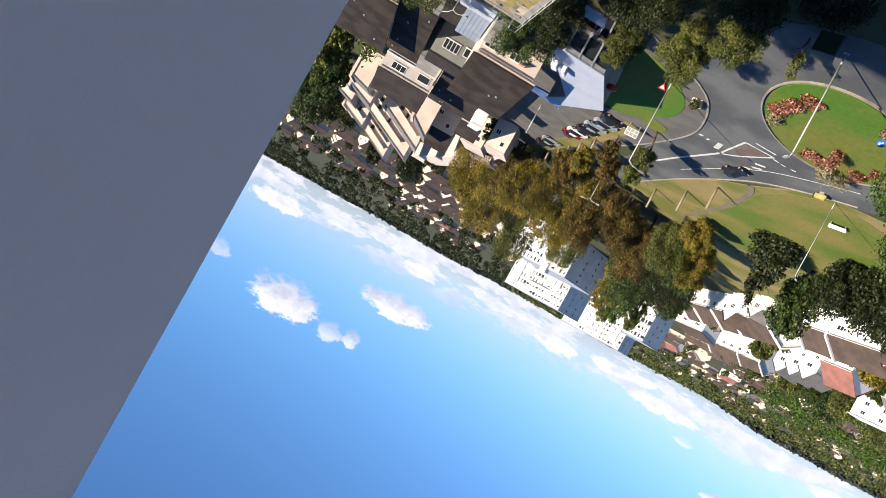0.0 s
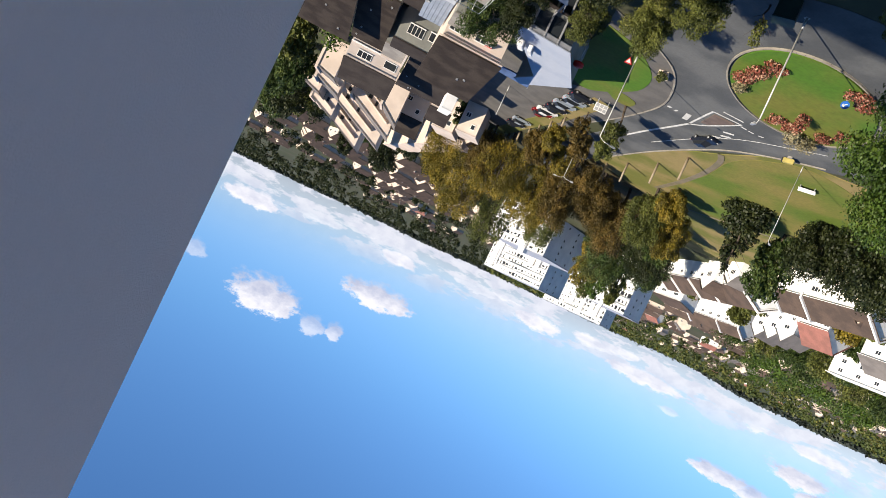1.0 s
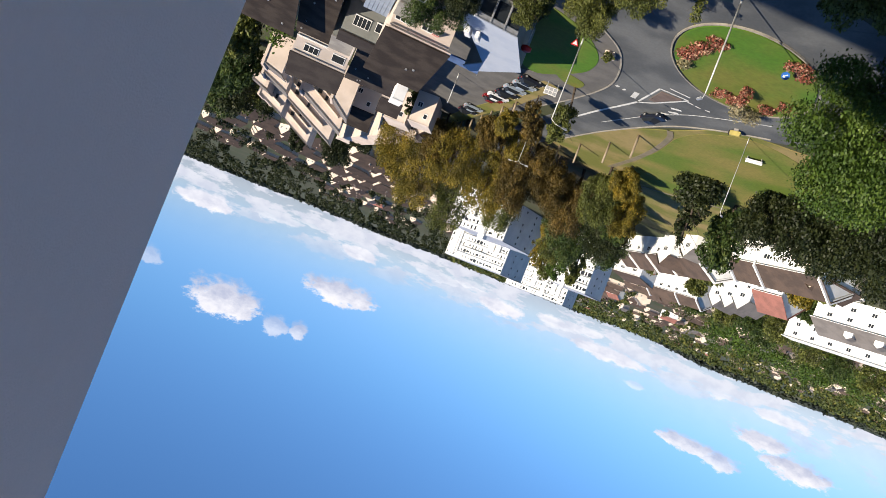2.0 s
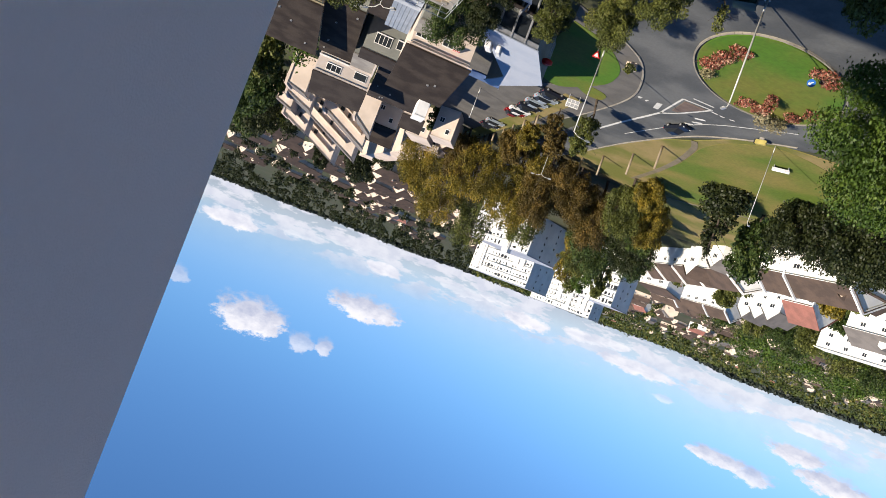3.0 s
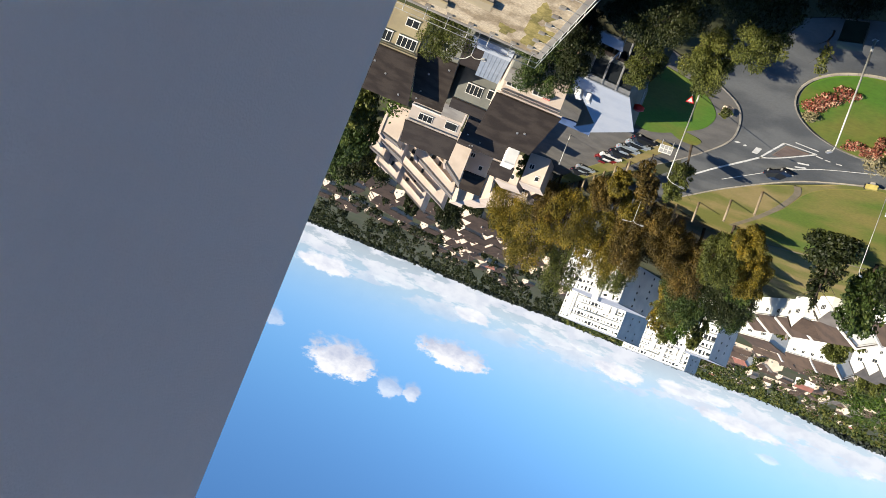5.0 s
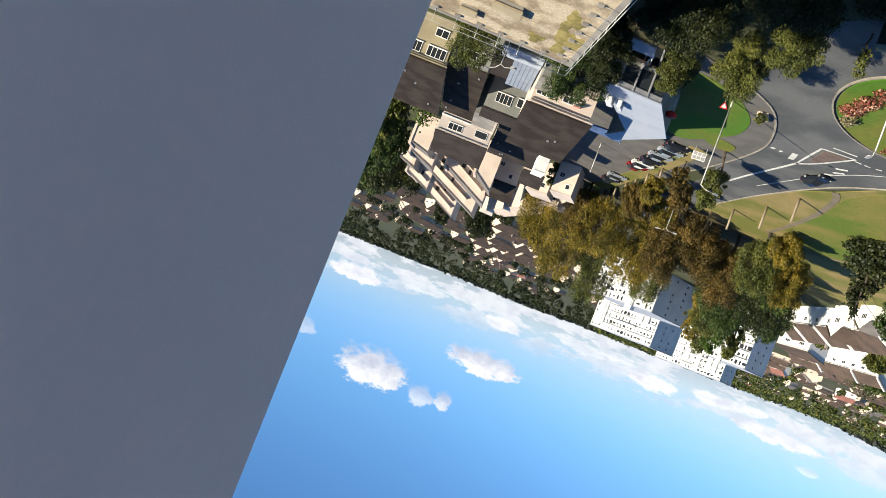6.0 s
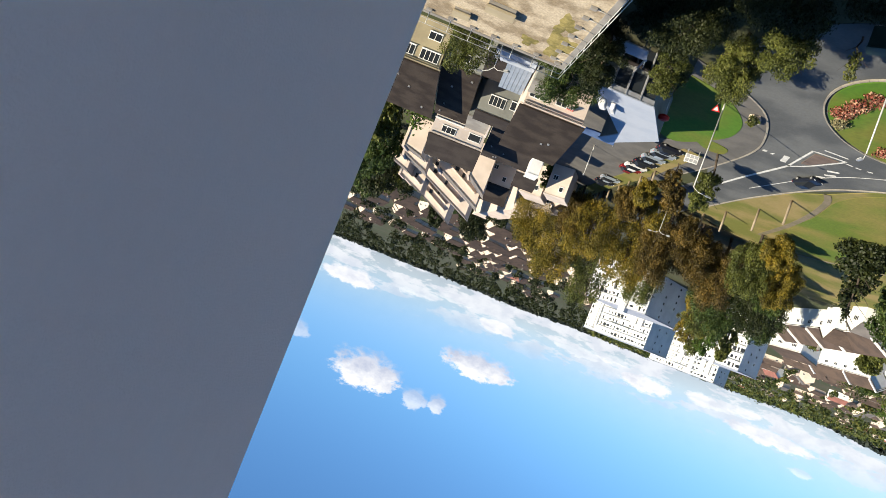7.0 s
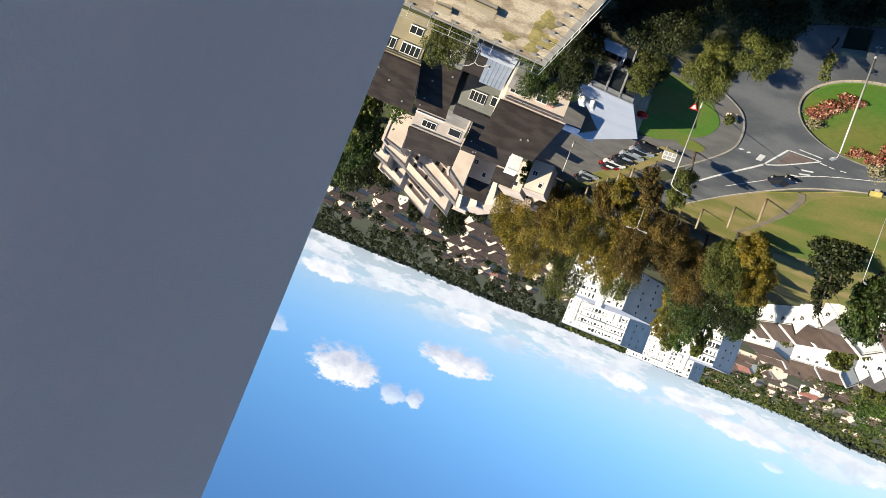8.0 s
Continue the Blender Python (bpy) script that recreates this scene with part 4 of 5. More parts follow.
for i in range(10):
    stay(0.9 + i * 2.3, 0.2, 0, -1)
for i in range(7):
    stay(0.1, -2.2 - i * 2.3, 1, 0)


def roof_box(x, y, w, d, h, label):
    t = thing("roof_hatch", pose(5.4, 71, 10.5, 0, 0, -12) @ pose(x, y, 0), label, "roof hatch")
    part("kerb", boxes((-w / 2, -d / 2, 0, w / 2, d / 2, h * 0.6), bevel=0.02), M_CONCRETE, t)
    part("lid", boxes((-w / 2 - 0.1, -d / 2 - 0.1, h * 0.6, w / 2 + 0.1, d / 2 + 0.1, h), bevel=0.04), M_YELLOWWALL, t)
    return t


roof_box(8.2, -8.6, 2.6, 1.4, 0.7, "cream roof hatch on the gravel roof")
roof_box(11.5, -4.0, 1.6, 1.2, 0.5, "small pale roof hatch on the gravel roof")

# corner shop with its pale roof, yard and sail
shop = thing("corner_shop", pose(0, 0, 0), "two-storey shop with a pale sheet roof and shaded front", "building")
SHOP_PLAN = [(1.58, 85.01), (0.37, 84.45), (-5.21, 85.75), (-8.19, 98.14), (-1.86, 107.64), (-0.74, 106.33), (-3.26, 101.12), (-0.19, 90.97), (1.30, 89.66)]
part("wall", slab(SHOP_PLAN, 0, 6.3), M_GREYWALL, shop)
part("roof", slab([(1.72, 84.73), (0.37, 84.08), (-5.45, 85.47), (-8.47, 98.23), (-1.86, 108.01), (-0.56, 106.33), (-3.07, 101.12), (0.00, 91.15), (1.44, 89.85)], 6.3, 6.45), M_ROOFPALE, shop)
FRONT_TURN = -13.2
part("fascia", boxes((-5.8, -0.22, 5.6, 0.05, -0.06, 6.3), bevel=0.02), M_SIGNGREY, shop).matrix_basis = pose(0.4, 84.4, 0, 0, 0, FRONT_TURN)
for i in range(3):
    front = pose(0.4 - 0.974 * (0.15 + i * 1.9), 84.4 + 0.228 * (0.15 + i * 1.9), 0, 0, 0, FRONT_TURN)
    part("shop_window", boxes((-1.75, -0.06, 0.15, -0.1, 0.05, 2.4)), M_GLASS, shop).matrix_basis = front
    part("upper_window", boxes((-1.75, -0.06, 3.2, -0.1, 0.05, 5.4)), M_GLASS, shop).matrix_basis = front
    part("pilaster", boxes((-0.09, -0.3, 0, 0.09, 0.0, 6.3), bevel=0.02), M_SIGNGREY, shop).matrix_basis = front
part("canopy", boxes((-5.8, -0.9, 2.5, 0.0, -0.02, 2.65), bevel=0.02), M_ROOFDARK, shop).matrix_basis = pose(0.4, 84.4, 0, 0, 0, FRONT_TURN)
for ux, uy, uw in ((0.45, 88.9, 0.8), (-0.95, 89.3, 0.55)):
    ac = thing("air_conditioner", pose(ux, uy, 6.45, 0, 0, 12), "white air-conditioning unit on the pale roof", "air conditioner")
    part("casing", boxes((-uw / 2, -0.9, 0.08, uw / 2, 0.9, 0.95), bevel=0.05), M_SIGNWHITE, ac)
    part("grille", boxes((-uw / 2 - 0.02, -0.5, 0.2, -uw / 2, 0.5, 0.8)), M_SIGNGREY, ac)
    for fy in (-0.6, 0.6):
        part("foot", boxes((-uw / 2, fy - 0.08, 0, uw / 2, fy + 0.08, 0.08)), M_STEEL, ac)
porch = thing("porch", pose(0, 0, 0), "open porch with a pale flat roof on thin posts", "porch")
part("roof", slab([(2.2, 77.2), (-2.1, 78.3), (-2.5, 81.2), (1.8, 80.2)], 2.9, 3.05), M_ROOFPALE, porch)
for px, py in ((2.0, 79.5), (-1.75, 80.5), (-2.4, 83.7), (1.5, 82.5)):
    bm = bmesh.new()
    tube(bm, (px, py, 0), (px, py, 2.92), 0.06)
    part("post", bm, M_STEEL, porch)
for bx0, by0, bx1, by1 in ((-2.3, 81.0, -1.6, 84.9),):
    bm = bmesh.new()
    tube(bm, (bx0, by0, 2.85), (bx1, by1, 3.4), 0.12)
    part("beam", bm, M_SIGNGREY, porch)
    bm = bmesh.new()
    tube(bm, (bx0, by0, 0), (bx0, by0, 2.9), 0.08)
    part("post", bm, M_STEEL, porch)
sail = thing("shade_sail", pose(-0.3, 117.6, 0), "blue shade sail stretched over the yard", "shade sail")
bm = bmesh.new()
n = 8
grid = [[bm.verts.new(((i / n - 0.5) * 6.4, (j / n - 0.5) * 4.2 - (i / n - 0.5) * 1.5, 3.2 - 1.2 * (1 - (2 * i / n - 1) ** 2) * (1 - (2 * j / n - 1) ** 2) * 0.5)) for j in range(n + 1)] for i in range(n + 1)]
for i in range(n):
    for j in range(n):
        bm.faces.new((grid[i][j], grid[i + 1][j], grid[i + 1][j + 1], grid[i][j + 1]))
sc = part("cloth", bm, M_SAIL, sail)
md = sc.modifiers.new("thick", "SOLIDIFY")
md.thickness = 0.03
for px, py in ((-3.2, -1.35), (3.2, -2.85), (3.2, 1.35), (-3.2, 2.85)):
    bm = bmesh.new()
    tube(bm, (px, py, 0), (px, py, 3.35), 0.06)
    part("post", bm, M_STEEL, sail)
um = thing("pole_sign", pose(-7.4, 92.2, 0), "round red shop sign on a tall steel pole", "sign")
bm = bmesh.new()
tube(bm, (0, 0, 0), (0, 0, 4.6), 0.05)
part("pole", bm, M_STEEL, um)
bm = bmesh.new()
tube(bm, (0, 0, 4.6), (0, 0, 4.8), 0.35, 0.75, 20)
tube(bm, (0, 0, 4.8), (0, 0, 5.2), 0.75, 0.75, 20)
tube(bm, (0, 0, 5.2), (0, 0, 5.4), 0.75, 0.35, 20)
part("drum", bm, M_RED, um)

# cream townhouses with steep single-slope roofs
def raked_house(bx, dist, w, lo, rise, d, tn, fins, seed):
    """A townhouse whose roof climbs to one side, with raked ledges and windows on its sunny wall."""
    x, y = polar(bx, dist)
    t = house("townhouse", "cream plastered townhouse with a steep single-slope roof", x, y, tn, w, d, lo, rise, "left", M_CREAM, M_ROOFGREY, group="cream townhouses", over=0.25)
    rng = random.Random(seed)
    for k in range(fins):
        drop = 2.3 * (k + 1) + rng.uniform(-0.3, 0.3)
        a, b = -w / 2 + rng.uniform(0, 0.2) * w, w / 2 - rng.uniform(0, 0.3) * w
        za, zb = lo + rise * (w / 2 - a) / w - drop, lo + rise * (w / 2 - b) / w - drop
        bm = bmesh.new()
        box(bm, a, -0.9, -0.14, b, 0.05, 0.14)
        for v in bm.verts:
            v.co.z += za + (zb - za) * (v.co.x - a) / (b - a)
        part("ledge", bm, M_CREAM, t)
        for q in range(2):
            u = a + (b - a) * rng.uniform(0.15, 0.85)
            window(t, u, -0.05, max(1.2, za + (zb - za) * (u - a) / (b - a) - 1.1), rng.choice((0.8, 1.2)), 1.3, 1, frame_mat=M_ROOFGREY)
    part("parapet", boxes((w / 2 - 0.3, -0.3, 0, w / 2 + 0.35, d, lo + 0.9)), M_CREAM, t)
    return t


for i, row in enumerate(((11.0, 228, 17, 8.0, 9.0, 12, 0, 3), (9.9, 208, 18, 6.5, 9.0, 10, 0, 3), (8.9, 190, 13, 6.5, 7.0, 9, -4, 2), (7.6, 172, 5, 8.0, 4.0, 8, -4, 0),
                         (12.9, 186, 7, 7.0, 3.0, 8, -6, 1), (12.6, 214, 8, 9.0, 4.0, 8, 0, 1), (14.3, 206, 8, 6.0, 3.0, 9, 0, 1), (13.4, 172, 5, 7.2, 1.6, 6, 0, 0))):
    raked_house(*row, 300 + i)
for i, (bx, dist, w, d, h, rise, rg, rm, tn) in enumerate((
        (6.0, 176, 7.0, 13, 7.8, 3.0, "far", M_ROOFBROWN, -4), (3.2, 172, 5.5, 9, 7.6, 0.2, "flat", M_PINK, 10), (1.3, 164, 5.0, 7, 7.4, 0.2, "flat", M_PINK, 10),
        (2.0, 182, 5.5, 8, 8.0, 0.2, "flat", M_CREAM, 10), (5.0, 219, 76, 6, 8.4, 0.2, "flat", M_CREAM, 72), (3.9, 157, 5, 7, 6.4, 2.0, "far", M_ROOFDARK, -5), (0.9, 176, 3.5, 5, 6.2, 1.6, "y", M_ROOFTILE, 20))):
    tx, ty = polar(bx, dist)
    house("townhouse", "cream plastered townhouse with a flat parapet roof" if rg == "flat" else "cream plastered townhouse with a dark pitched roof", tx, ty, tn, w, d, h, rise, rg,
          M_CREAM, rm, group="cream townhouses", windows=((-w * 0.2, h - 1.8, 1.0, 1.2, 1), (w * 0.22, h - 4.2, 1.2, 1.2, 2)), over=0.15)



# white apartment blocks
def white_block(bx, dist, w, d, h, turn, floors, bays, side_bays, label, steps=0):
    """A white block on its near corner: a sunny front of many windows with balcony slabs, and a plain end wall."""
    x, y = polar(bx, dist)
    t = thing("apartment_block", pose(x, y, 0, 0, 0, turn), label, "building", "white apartment blocks")
    part("wall", boxes((0.12, 0, 0, w, d, h), bevel=0.05), M_WHITE, t)
    part("end_wall", boxes((0, 0.1, 0, 0.12, d - 0.1, h)), M_WHITE, t, "shaded white end wall")
    part("roof", boxes((-0.3, -0.3, h, w + 0.3, d + 0.3, h + 0.35), bevel=0.04), M_ROOFSLATE, t)
    pane = bpy.data.meshes.new("window")
    bm = boxes((-0.8, -0.08, -0.5, 0.8, 0.06, 0.5), bevel=0.03)
    bm.to_mesh(pane)
    bm.free()
    pane.materials.append(M_GLASS)
    fh = h / floors
    rng = random.Random(int(w * 7 + dist))
    for f in range(floors):
        z = fh * (f + 0.55)
        part("balcony", boxes((w * 0.02, -0.9, z - fh * 0.55, w * 0.98, 0, z - fh * 0.55 + 0.22)), M_WHITE, t)
        for b in range(bays):
            if rng.random() < 0.9:
                s = rng.choice((0.3, 0.45, 0.5, 0.7, 1.1))
                shared("window", pane, t, pose(w * (b + 0.5) / bays, -0.02, z) @ Matrix.Diagonal((s, 1, rng.choice((0.9, 1.3, 1.9)), 1)))
        for b in range(side_bays):
            if rng.random() < 0.8:
                shared("window", pane, t, pose(-0.02, d * (0.35 + 0.3 * b / max(1, side_bays - 1)), z, 0, 0, 90) @ Matrix.Diagonal((0.6, 1, 1, 1)))
        if f and f % 2 == 0:
            part("balcony", boxes((w * 0.3, -1.3, z - fh * 0.55, w * 0.62, 0, z - fh * 0.55 + 1.0), bevel=0.04), M_WHITE, t)
    for b in range(5):
        u, ww, hh = rng.uniform(0.04, 0.86) * w, rng.uniform(1.6, 3.6), h * rng.uniform(0.55, 1.05)
        bay = part("bay", boxes((u, -rng.uniform(0.8, 1.8), 0, min(w, u + ww), 0.1, hh), bevel=0.04), M_WHITE, t)
    for s in range(steps):
        part("stair_tower", boxes((w * (0.3 + 0.25 * s), -1.2, 0, w * (0.4 + 0.25 * s), 2.0, h + 2.2), bevel=0.04), M_WHITE, t)
    return t


white_block(-8.6, 300, 30, 33, 17.8, 38, 6, 15, 2, "white apartment block with a shaded end wall above the trees", 1)
white_block(-9.4, 400, 40, 28, 30, 38, 8, 18, 2, "tall white apartment block farther behind")
white_block(-14.9, 520, 50, 20, 33, 38, 9, 20, 2, "long white apartment block on the skyline")
white_block(-16.2, 330, 18, 22, 25, 38, 7, 10, 2, "white apartment block with a shaded end wall beyond the park")

def gable_edges(t, w, d, h, rise, places):
    """Raised white wall tops that follow the slopes of a roof with its ridge along x."""
    for x in places:
        bm = bmesh.new()
        for y0, y1, z0, z1 in ((-0.5, d / 2, h - 0.1, h + rise + 0.1), (d / 2, d + 0.5, h + rise + 0.1, h - 0.1)):
            lo = [bm.verts.new((x + dx, y, z - 0.6)) for dx, y, z in ((-0.25, y0, z0), (0.25, y0, z0), (0.25, y1, z1), (-0.25, y1, z1))]
            hi = [bm.verts.new(v.co + Vector((0, 0, 1.3))) for v in lo]
            bm.faces.new(hi), bm.faces.new(lo[::-1])
            for k in range(4):
                bm.faces.new((lo[k], lo[(k + 1) % 4], hi[(k + 1) % 4], hi[k]))
        bmesh.ops.recalc_face_normals(bm, faces=bm.faces)
        part("gable_parapet", bm, M_WHITE, t)


# white houses beyond the park
w1 = house("white_house", "long white house with a brown pitched roof", -85.5, 236, 84, 62, 14, 6.5, 4.0, "x", M_WHITE, M_ROOFTILE,
      windows=tuple((-26 + i * 7.5, 4.4, 1.8, 1.4, 2) for i in range(8)), chimney=(6, 6.5, 1.2))
gable_edges(w1, 62, 14, 6.5, 4.0, (-31, -9, 4, 19, 31))
house("white_house", "white gabled wing with a brown roof", -84.0, 222, 84, 8, 11, 7.0, 3.2, "y", M_WHITE, M_ROOFTILE, windows=((0, 4.6, 2.4, 1.4, 3),))
house("white_house", "white gabled wing with a grey porch roof", -83.6, 205, 84, 7, 9, 5.0, 2.4, "y", M_WHITE, M_ROOFGREY, windows=((0, 3.4, 2.4, 1.4, 3),))
w2 = house("white_house", "white house with a long brown roof beside dark trees", -90, 168, 66, 27, 13, 6.5, 4.0, "x", M_WHITE, M_ROOFTILE, windows=((-8, 4, 1.8, 1.3, 2), (2, 4, 1.8, 1.3, 2), (9, 4, 1.4, 1.3, 2)))
gable_edges(w2, 27, 13, 6.5, 4.0, (-13.5, 4.5, 13.5))
house("white_house", "cream gabled end wing with a brown roof", -96.5, 160, 66, 7, 14, 6.0, 3.0, "y", M_CREAM, M_ROOFTILE, windows=((0, 3.6, 2.0, 1.3, 2),))
house("white_house", "tall white house with a stepped balcony front", *polar(-18.6, 318), 62, 16, 10, 10.5, 2.2, "far", M_WHITE, M_ROOFTILE, windows=((-4, 8, 2.5, 1.2, 3), (3, 8, 2.5, 1.2, 3), (0, 4.5, 6, 1.2, 4)))
w3 = house("white_house", "two-storey white house with a dark roof", *polar(-22.2, 340), 62, 30, 11, 9.5, 3.5, "x", M_WHITE, M_ROOFTILE, windows=tuple((-12 + i * 4.6, 7.4, 1.6, 1.2, 2) for i in range(6)))
gable_edges(w3, 30, 11, 9.5, 3.5, (-15, -3, 15))
for i in range(3):
    house("white_house", "narrow white gabled house with grey roof", *polar(-25.4 - i * 0.85, 300 - i * 12), 58, 6.5, 14, 8.5, 3.6, "y", M_WHITE, M_ROOFGREY, windows=((0, 6.4, 1.8, 1.4, 2), (-1.2, 3, 1.2, 1.2, 2)), group="row of gabled houses")
house("red_roofed_house", "white house with a large red tiled roof", *polar(-28.6, 246), 62, 10, 14, 6.5, 5.5, "x", M_WHITE, M_ROOFRED, windows=((-4, 4.5, 1.6, 1.3, 2), (3, 4.5, 1.6, 1.3, 2)))
rear = house("white_hall", "tall white rear wing of the large hall", *polar(-36.0, 284), 58, 60, 8, 13.5, 0.2, "flat", M_WHITE, M_WHITE,
             windows=tuple((-26 + i * 6.5, zz, 1.6, 1.4, 2) for i in range(9) for zz in (8.0, 11.5)), category="building", over=0.6)
big = house("white_hall", "large white two-storey building with a grey roof", *polar(-36.8, 244), 58, 46, 18, 8, 4.0, "x", M_WHITE, M_ROOFGREY,
            windows=tuple((-19 + i * 6.2, zz, 1.6, 1.3, 2) for i in range(7) for zz in (2.6, 5.8)), category="building", over=0.6)
for i in range(4):
    dm = part("dormer", wall_prism(bmesh.new(), -1.3, 1.3, 0, 4, 2.0, 0.9, "y"), M_WHITE, big)
    dm.matrix_basis = pose(-15 + i * 9, 2.2, 8.7)
    part("dormer_roof", prism_roof(bmesh.new(), -1.3, 1.3, 0, 4, 2.0, 0.9, "y", 0.2, 0.12), M_ROOFGREY, dm)

# suburb farther off: a handful of house types, repeated
rng = random.Random(77)
types = []
for k, (w, d, h, rise, rg, wm, rm) in enumerate(((9, 15, 3.0, 2.8, "y", M_CREAM, M_ROOFTILE), (16, 11, 3.2, 3.0, "x", M_CREAM, M_ROOFTILE), (11, 13, 5.4, 3.6, "y", M_CREAM, M_ROOFGREY), (14, 11, 5.2, 3.6, "x", M_WHITE, M_ROOFRED))):
    types.append(house("suburban_house", ("cream bungalow with a brown gabled roof", "cream bungalow with a brown roof", "two-storey cream house with a grey gabled roof", "white two-storey house with a red roof")[k],
                       *((44 - 6 * k, 640 + 20 * k)), 20, w, d, h, rise, rg, wm, rm, windows=((-w * 0.25, 1.9, 1.6, 1.2, 2), (w * 0.25, 1.9, 1.6, 1.2, 2)), group="suburban houses", chimney=(w * 0.25, d * 0.6, 0.4)))
spots = []
for k in range(2600):
    bx, dist = rng.uniform(-40, 17.5), 300 * (2300 / 300) ** rng.random()
    if -19 < bx < -3 and dist < 520 or bx < -17 and dist < 370 or bx < 17 and bx > -4 and dist < 330 or -5 < bx < 0 and dist < 420 or bx < -26 and dist < 420 or bx > -6 and dist > (1500 if -1.5 < bx < 6.5 else 760):
        continue
    p = Vector(polar(bx, dist))
    if all((p - q).length > 15.5 for q in spots):
        spots.append(p)
    if len(spots) >= 390:
        break
for k, p in enumerate(spots):
    kind = rng.choice((0, 0, 1, 1, 2, 0, 0, 1, 0, 1, 1, 0, 1, 0, 1, 2, 0, 1, 0, 3))
    if p.x > -0.1 * p.y:      # rows of brown-roofed houses on one street grid
        copy_thing(types[kind % 2], pose(p.x, p.y, 0, 0, 0, 42 + 90 * (kind % 2) + rng.uniform(-5, 5)))
    else:
        copy_thing(types[kind], pose(p.x, p.y, 0, 0, 0, rng.choice((-10, 15, 40, 60, 75)) + rng.uniform(-8, 8)))


# ---- cars ----
def car(x, y, bearing, paint, label, long=4.3, tall=1.52, z=0.05):
    t = thing("car", pose(x, y, z, 0, 0, -bearing), label, "car")
    L, W = long / 2, 0.86
    side = [(-L, 0.35), (-L, 0.72), (-L + 0.12, 0.92), (-L * 0.62, 0.92), (L * 0.42, 0.9), (L - 0.15, 0.76), (L, 0.6), (L, 0.35)]
    bm = bmesh.new()
    rings = []
    for yy, inset in ((-W, 0.06), (-W + 0.08, 0.0), (W - 0.08, 0.0), (W, 0.06)):
        rings.append([bm.verts.new((yy, q * (1 - inset * 0.3), zz - inset * (zz > 0.7))) for q, zz in side])
    for a, b in zip(rings, rings[1:]):
        for i in range(len(side)):
            j = (i + 1) % len(side)
            bm.faces.new((a[i], a[j], b[j], b[i]))
    bm.faces.new(rings[0][::-1]), bm.faces.new(rings[-1])
    bmesh.ops.recalc_face_normals(bm, faces=bm.faces)
    part("body", bm, paint, t)

    def cabin(lo, hi, z0, z1, w0, w1):
        b = bmesh.new()
        v = [b.verts.new(p) for p in ((-w0, lo[0], z0), (w0, lo[0], z0), (w0, lo[1], z0), (-w0, lo[1], z0), (-w1, hi[0], z1), (w1, hi[0], z1), (w1, hi[1], z1), (-w1, hi[1], z1))]
        for f in ((0, 1, 5, 4), (1, 2, 6, 5), (2, 3, 7, 6), (3, 0, 4, 7), (4, 5, 6, 7), (3, 2, 1, 0)):
            b.faces.new([v[i] for i in f])
        bmesh.ops.recalc_face_normals(b, faces=b.faces)
        return b
    part("glazing", cabin((-L * 0.86, L * 0.5), (-L * 0.58, L * 0.08), 0.88, tall - 0.05, W - 0.04, W - 0.2), M_CARGLASS, t)
    part("roof", cabin((-L * 0.6, L * 0.1), (-L * 0.54, L * 0.04), tall - 0.07, tall, W - 0.19, W - 0.24), paint, t)
    for wx in (-1, 1):
        for wy in (-L * 0.62, L * 0.62):
            bm = bmesh.new()
            tube(bm, (wx * (W - 0.16), wy, 0.31), (wx * (W + 0.02), wy, 0.31), 0.31, 0.31, 16)
            wh = part("wheel", bm, M_BLACK, t)
            bm = bmesh.new()
            tube(bm, (wx * (W + 0.0), wy, 0.31), (wx * (W + 0.035), wy, 0.31), 0.19, 0.17, 12)
            part("rim", bm, M_STEEL, wh)
        part("headlight", boxes((wx * 0.72 - 0.14, L - 0.1, 0.6, wx * 0.72 + 0.14, L + 0.01, 0.74), bevel=0.02), M_SIGNWHITE, t)
        part("tail_light", boxes((wx * 0.74 - 0.1, -L - 0.01, 0.68, wx * 0.74 + 0.1, -L + 0.08, 0.86), bevel=0.02), M_RED, t)
    return t


M_CARGLASS = material("car_glass", (0.012, 0.014, 0.017), 0.3, (0.015, 0.017, 0.02), 0.5, 2, 2.0, 0.02, spec=0.12)
P_WHITE = material("white_car_paint", (0.5366, 0.5366, 0.5366), 0.25, (0.5091, 0.5091, 0.5091), 0.5, 2, 2.0, 0.02, spec=0.5)
P_NAVY = material("navy_car_paint", (0.008, 0.010, 0.018), 0.25, (0.009, 0.012, 0.02), 0.5, 2, 2.0, 0.02, spec=0.3)
P_SILVER = material("blue_silver_car_paint", (0.2709, 0.316, 0.3676), 0.3, (0.258, 0.3031, 0.3547), 0.5, 2, 2.0, 0.02, metal=0.3)
P_RED = material("red_car_paint", (0.1541, 0.011, 0.0138), 0.25, (0.1486, 0.011, 0.0138), 0.5, 2, 2.0, 0.02, spec=0.5)
car(-32.6, 112.4, 205, P_NAVY, "dark navy hatchback waiting at the roundabout", 4.5, z=0.06)
for cx, cy, cb, cp, cl in ((-9.6, 139.5, -78, P_WHITE, "white hatchback parked by the verge"), (-9.0, 142.4, -78, P_RED, "dark red hatchback parked by the verge"), (-10.6, 134.6, -78, P_NAVY, "dark navy car parked in the row"),
                           (-11.3, 129.6, -78, P_SILVER, "blue-silver car parked in the row"), (-12.2, 124.6, -78, P_SILVER, "blue-silver car parked at the end"), (-12.6, 120.6, -78, P_NAVY, "dark car parked under the shop wall"),
                           (-6.6, 157.5, -78, P_SILVER, "grey car parked beside the grass verge"), (-5.8, 162.5, -78, P_NAVY, "dark car parked beside the grass verge")):
    car(cx, cy, cb, cp, cl, z=0.09)
car(-41.5, 66.5, -55, P_NAVY, "dark car on the shaded road")
